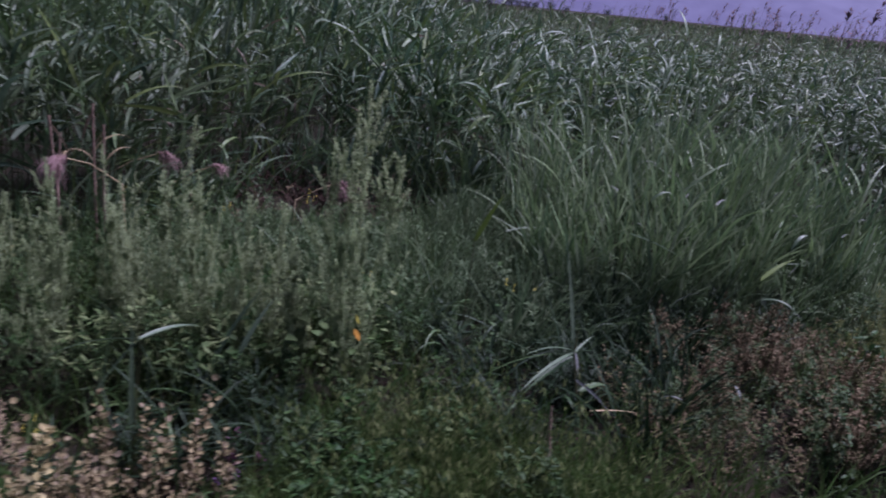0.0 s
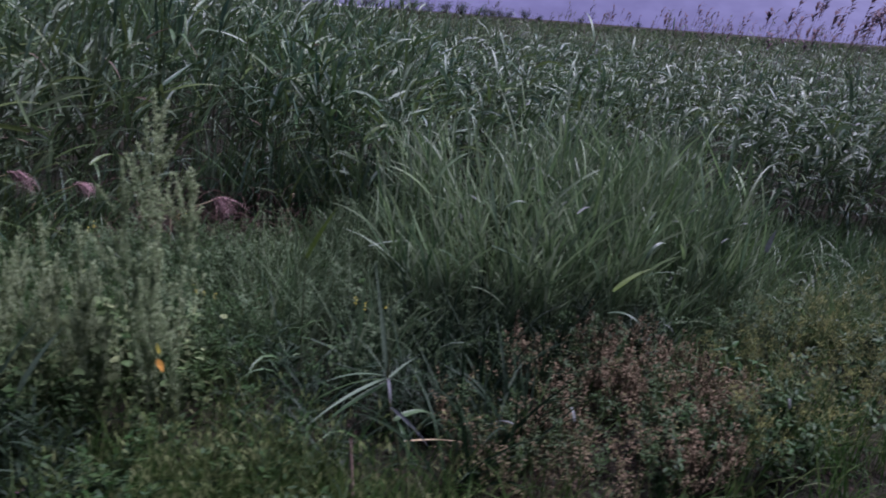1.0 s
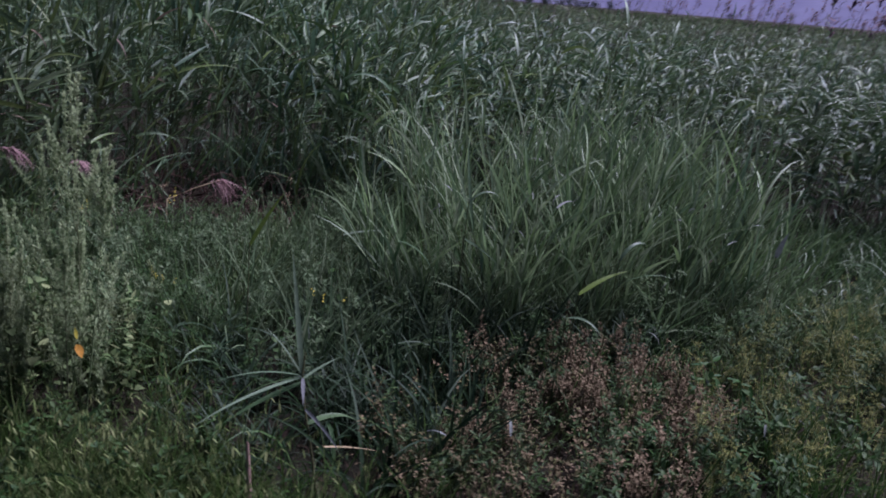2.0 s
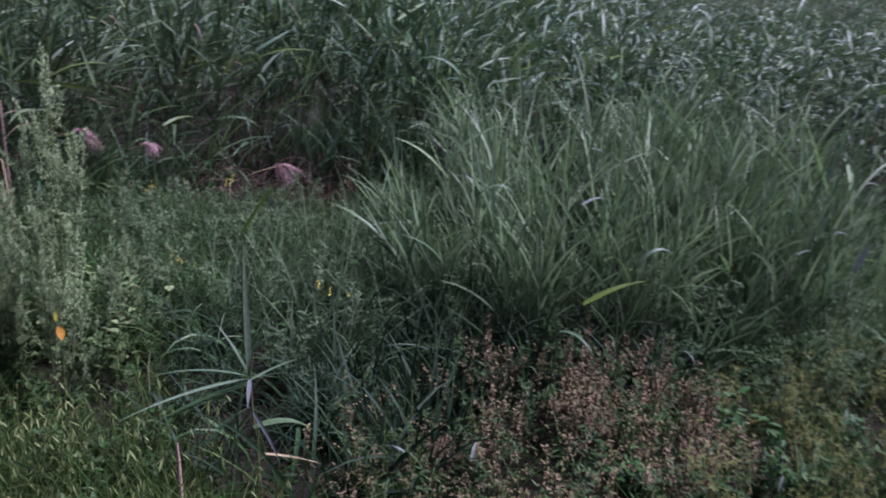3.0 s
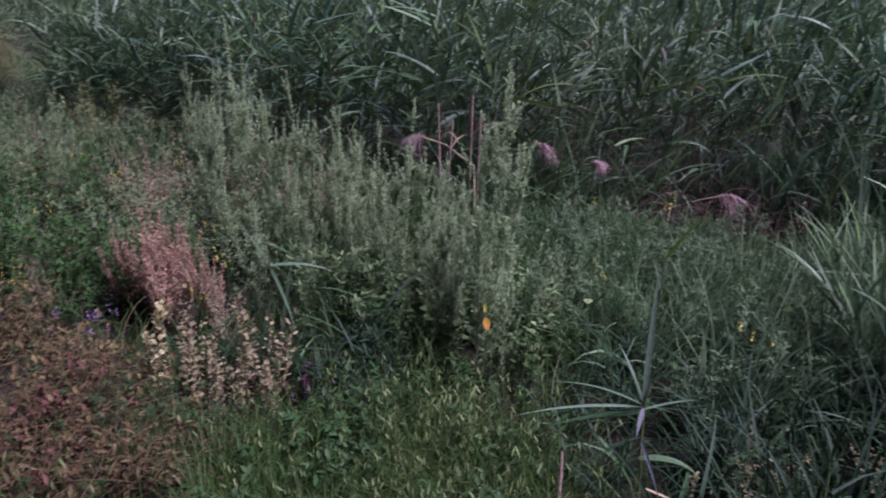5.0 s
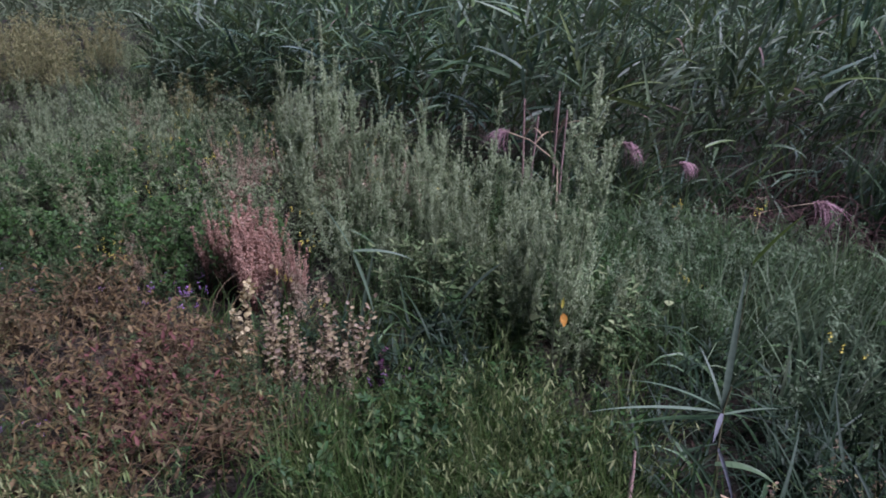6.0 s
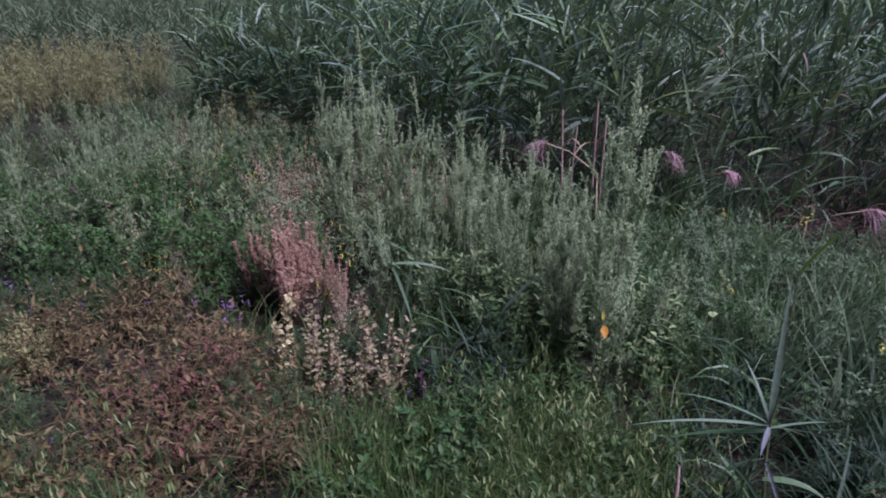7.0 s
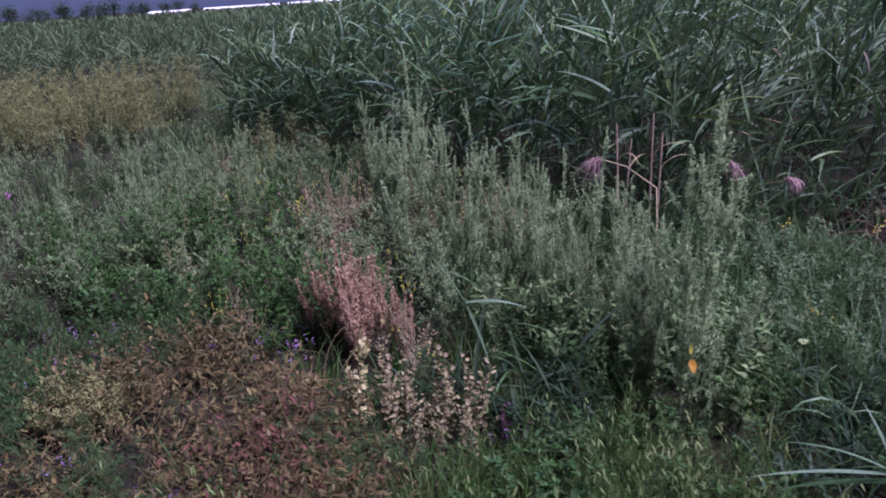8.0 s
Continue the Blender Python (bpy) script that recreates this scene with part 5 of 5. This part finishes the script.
def droop_plume(tip, heading, stem_len, size, label):
    """An old reed stem broken over, its pink plume hanging down."""
    ob = thing("reed_plume", label, "reed plume", "old reed plumes")
    x, y, z = tip
    c, s = math.cos(heading), math.sin(heading)
    stalk("stem", ob, "straw", [(x + c * stem_len * 1.05, y + s * stem_len * 1.05, -0.02), (x + c * stem_len, y + s * stem_len, z * 0.75), (x + c * stem_len * 0.5, y + s * stem_len * 0.5, z * 0.95), (x, y, z + 0.03)], 0.0055, 0.7)
    b = Bits()
    n = 130
    t = u(-0.3, 1.0, n)[:, None]
    base = np.array(tip) + rng.normal(0, 0.006, (n, 3)) + np.array([0, 0, 0.03]) + t * np.array([c * 0.05, s * 0.05, -0.002])
    ribbons(b, base, heading + 3.14 + rng.normal(0, 0.45, n), u(-1.2, -0.1, n), size * u(0.5, 1.3, n), 0.0035, u(0.6, 1.3, n), 6, "blade")
    part("plume", b, M["plume"], ob)
    return ob


droop_plume((-2.0, 3.72, 0.69), 0.95, 0.36, 0.16, "old pink reed plume hanging from a broken straw stem")
droop_plume((-1.76, 4.63, 0.55), 3.6, 0.4, 0.16, "old pink reed plume drooping over the bank")
droop_plume((-1.5, 4.92, 0.43), 3.4, 0.3, 0.1, "small faded plume low among the reeds")
droop_plume((-0.72, 5.26, 0.3), -2.5, 0.35, 0.19, "pink plume fallen into the dark hollow")

for x, y, h, lean in ((-2.03, 4.2, 0.92, 0.02), (-2.0, 4.24, 0.8, 0.03), (-2.16, 4.06, 0.86, -0.03), (-2.26, 4.2, 0.74, 0.06)):
    st = thing("broken_stake", "snapped brown dead reed stem standing upright", "reed stem", "snapped reed stems")
    stalk("stem", st, "pink", [(x, y, -0.02), (x + lean * 0.4, y, h * 0.5), (x + lean, y, h)], 0.008, 0.8)
    piece("dry_leaf", st, "straw", (x + lean * 0.6, y, h * 0.7), 0.4 + lean * 20, 1.0, 0.3, 0.018, 2.0)
    piece("dry_leaf", st, "drybrown", (x + lean * 0.9, y, h * 0.95), 2.0 + lean * 30, -0.9, 0.25, 0.026, 0.4)

# single pale or yellow blades that stand out
for name, mat, base, az, el, ln, wd, cv, label in (
    ("blade", "pale", (-0.87, 2.5, 0.3), 0.5, 1.1, 0.32, 0.024, 0.3, "single broad grey-green blade among weeds"),
    ("blade", "pale", (-0.8, 2.54, 0.28), 0.9, 1.0, 0.28, 0.026, 0.4, "single broad grey-green blade among weeds"),
    ("blade", "pale", (-1.08, 2.2, 0.12), 1.8, 1.4, 0.4, 0.022, 0.2, "single broad grey-green blade among weeds"),
    ("blade", "lime", (1.46, 3.16, 0.56), 0.55, 0.5, 0.26, 0.024, 0.5, "yellow-green reed leaf on the grass clump"),
    ("blade", "lime", (0.12, 3.2, 0.62), 0.6, 1.05, 0.26, 0.028, 0.2, "tall yellow-green reed blade"),
    ("blade", "sword", (-0.48, 4.5, 0.02), 0.9, 1.2, 0.55, 0.03, 0.4, "tall green reed blade"),
    ("blade", "pale", (1.62, 3.26, 0.68), 0.6, 1.1, 0.24, 0.018, 2.6, "pale arched reed leaf on the grass clump"),
    ("blade", "pale", (0.99, 3.5, 0.8), 0.3, 1.0, 0.2, 0.014, 2.4, "pale arched reed leaf on the grass clump"),
    ("blade", "pale", (1.4, 3.0, 0.52), 5.6, 0.5, 0.18, 0.014, 1.5, "pale curled dead leaf low in the grass"),
    ("blade", "pale", (0.98, 3.72, 0.57), 5.15, 0.1, 0.36, 0.014, 0.2, "pale dead leaf across the grass"),
    ("blade", "pale", (0.36, 4.0, 0.44), 0.5, 0.15, 0.24, 0.014, 0.3, "pale dead leaf across the grass"),
    ("blade", "bleached", (2.5, 3.9, 0.56), 0.5, 1.3, 0.14, 0.03, 0.3, "bleached torn leaf among the grass"),
):
    ob = thing("reed_shoot", label, "reed shoot", "single shoots")
    x, y, z = base
    stalk("stem", ob, "reed_stem", [(x - 0.02, y + 0.01, -0.03), (x - 0.012, y + 0.005, z * 0.5), (x, y, z + 0.01)], 0.003)
    piece("leaf", ob, mat, base, az, el, ln, wd, cv, 9, 0.35, 0.3)

shoot = thing("reed_shoot", "young reed with hanging grey-green leaves beside the red bush", "reed shoot")
stalk("stem", shoot, "reed_stem", [(-1.05, 2.1, -0.02), (-1.04, 2.12, 0.2), (-1.025, 2.14, 0.45), (-1.02, 2.14, 0.58)], 0.0035)
for az, el, ln, wd, cv in ((0.9, -1.2, 0.33, 0.022, 0.2), (4.07, -0.6, 0.28, 0.018, 0.3), (4.07, 0.4, 0.34, 0.015, 0.7), (3.6, 1.0, 0.28, 0.016, 0.4), (1.0, 0.1, 0.26, 0.018, 0.6)):
    piece("leaf", shoot, "pale", (-1.022, 2.14, 0.53), az, el, ln, wd, cv, 8, 0.35, 0.4)

b = Bits()
xy = np.concatenate([strew(210, [(0.4, 6.0), (6.5, 5.8), (9, 10), (0.2, 10)]), strew(60, [(-7, 5.6), (-1.8, 5.6), (-1, 8), (-8, 8)])])
k = len(xy)
g = ground(xy)
g[:, 2] += reed_height(*xy.T) * u(0.55, 1.02, k)
ribbons(b, g, WIND + rng.normal(0, 0.9, k), u(0.3, 1.2, k), u(0.07, 0.17, k), u(0.009, 0.017, k), u(1.2, 2.6, k), 5, "blade", 0.35, u(-0.6, 0.6, k))
xy = np.concatenate([strew(50, CLUMP), strew(6, BROWN), strew(10, RIGHT)])
k = len(xy)
g = ground(xy)
g[:, 2] += np.where(inside(xy, CLUMP), u(0.35, 0.8, k), u(0.1, 0.28, k))
ribbons(b, g, u(0, 6.28, k), u(-0.1, 1.0, k), u(0.05, 0.15, k), u(0.006, 0.012, k), u(0.6, 2.2, k), 5, "blade", 0.35, u(-0.8, 0.8, k))
stuff("pale_leaf_tips", b, M["bleached"], "bleached curled leaf tips among the reeds and grass", "dead leaves")

b = Bits()
xs = u(-5.5, 0.3, 46)
g = np.column_stack([xs, np.interp(xs, ex, ey) + u(0, 0.5, 46), u(0.45, 1.35, 46)])
ribbons(b, g, WIND + rng.normal(0, 1.2, 46), u(-0.9, 0.8, 46), u(0.15, 0.3, 46), u(0.012, 0.024, 46), u(0.3, 1.6, 46), 6, "blade", 0.35, u(-0.8, 0.8, 46))
stuff("dry_reed_leaves", b, M["drybrown"], "dead brownish leaves hanging in the reeds", "dead leaves")
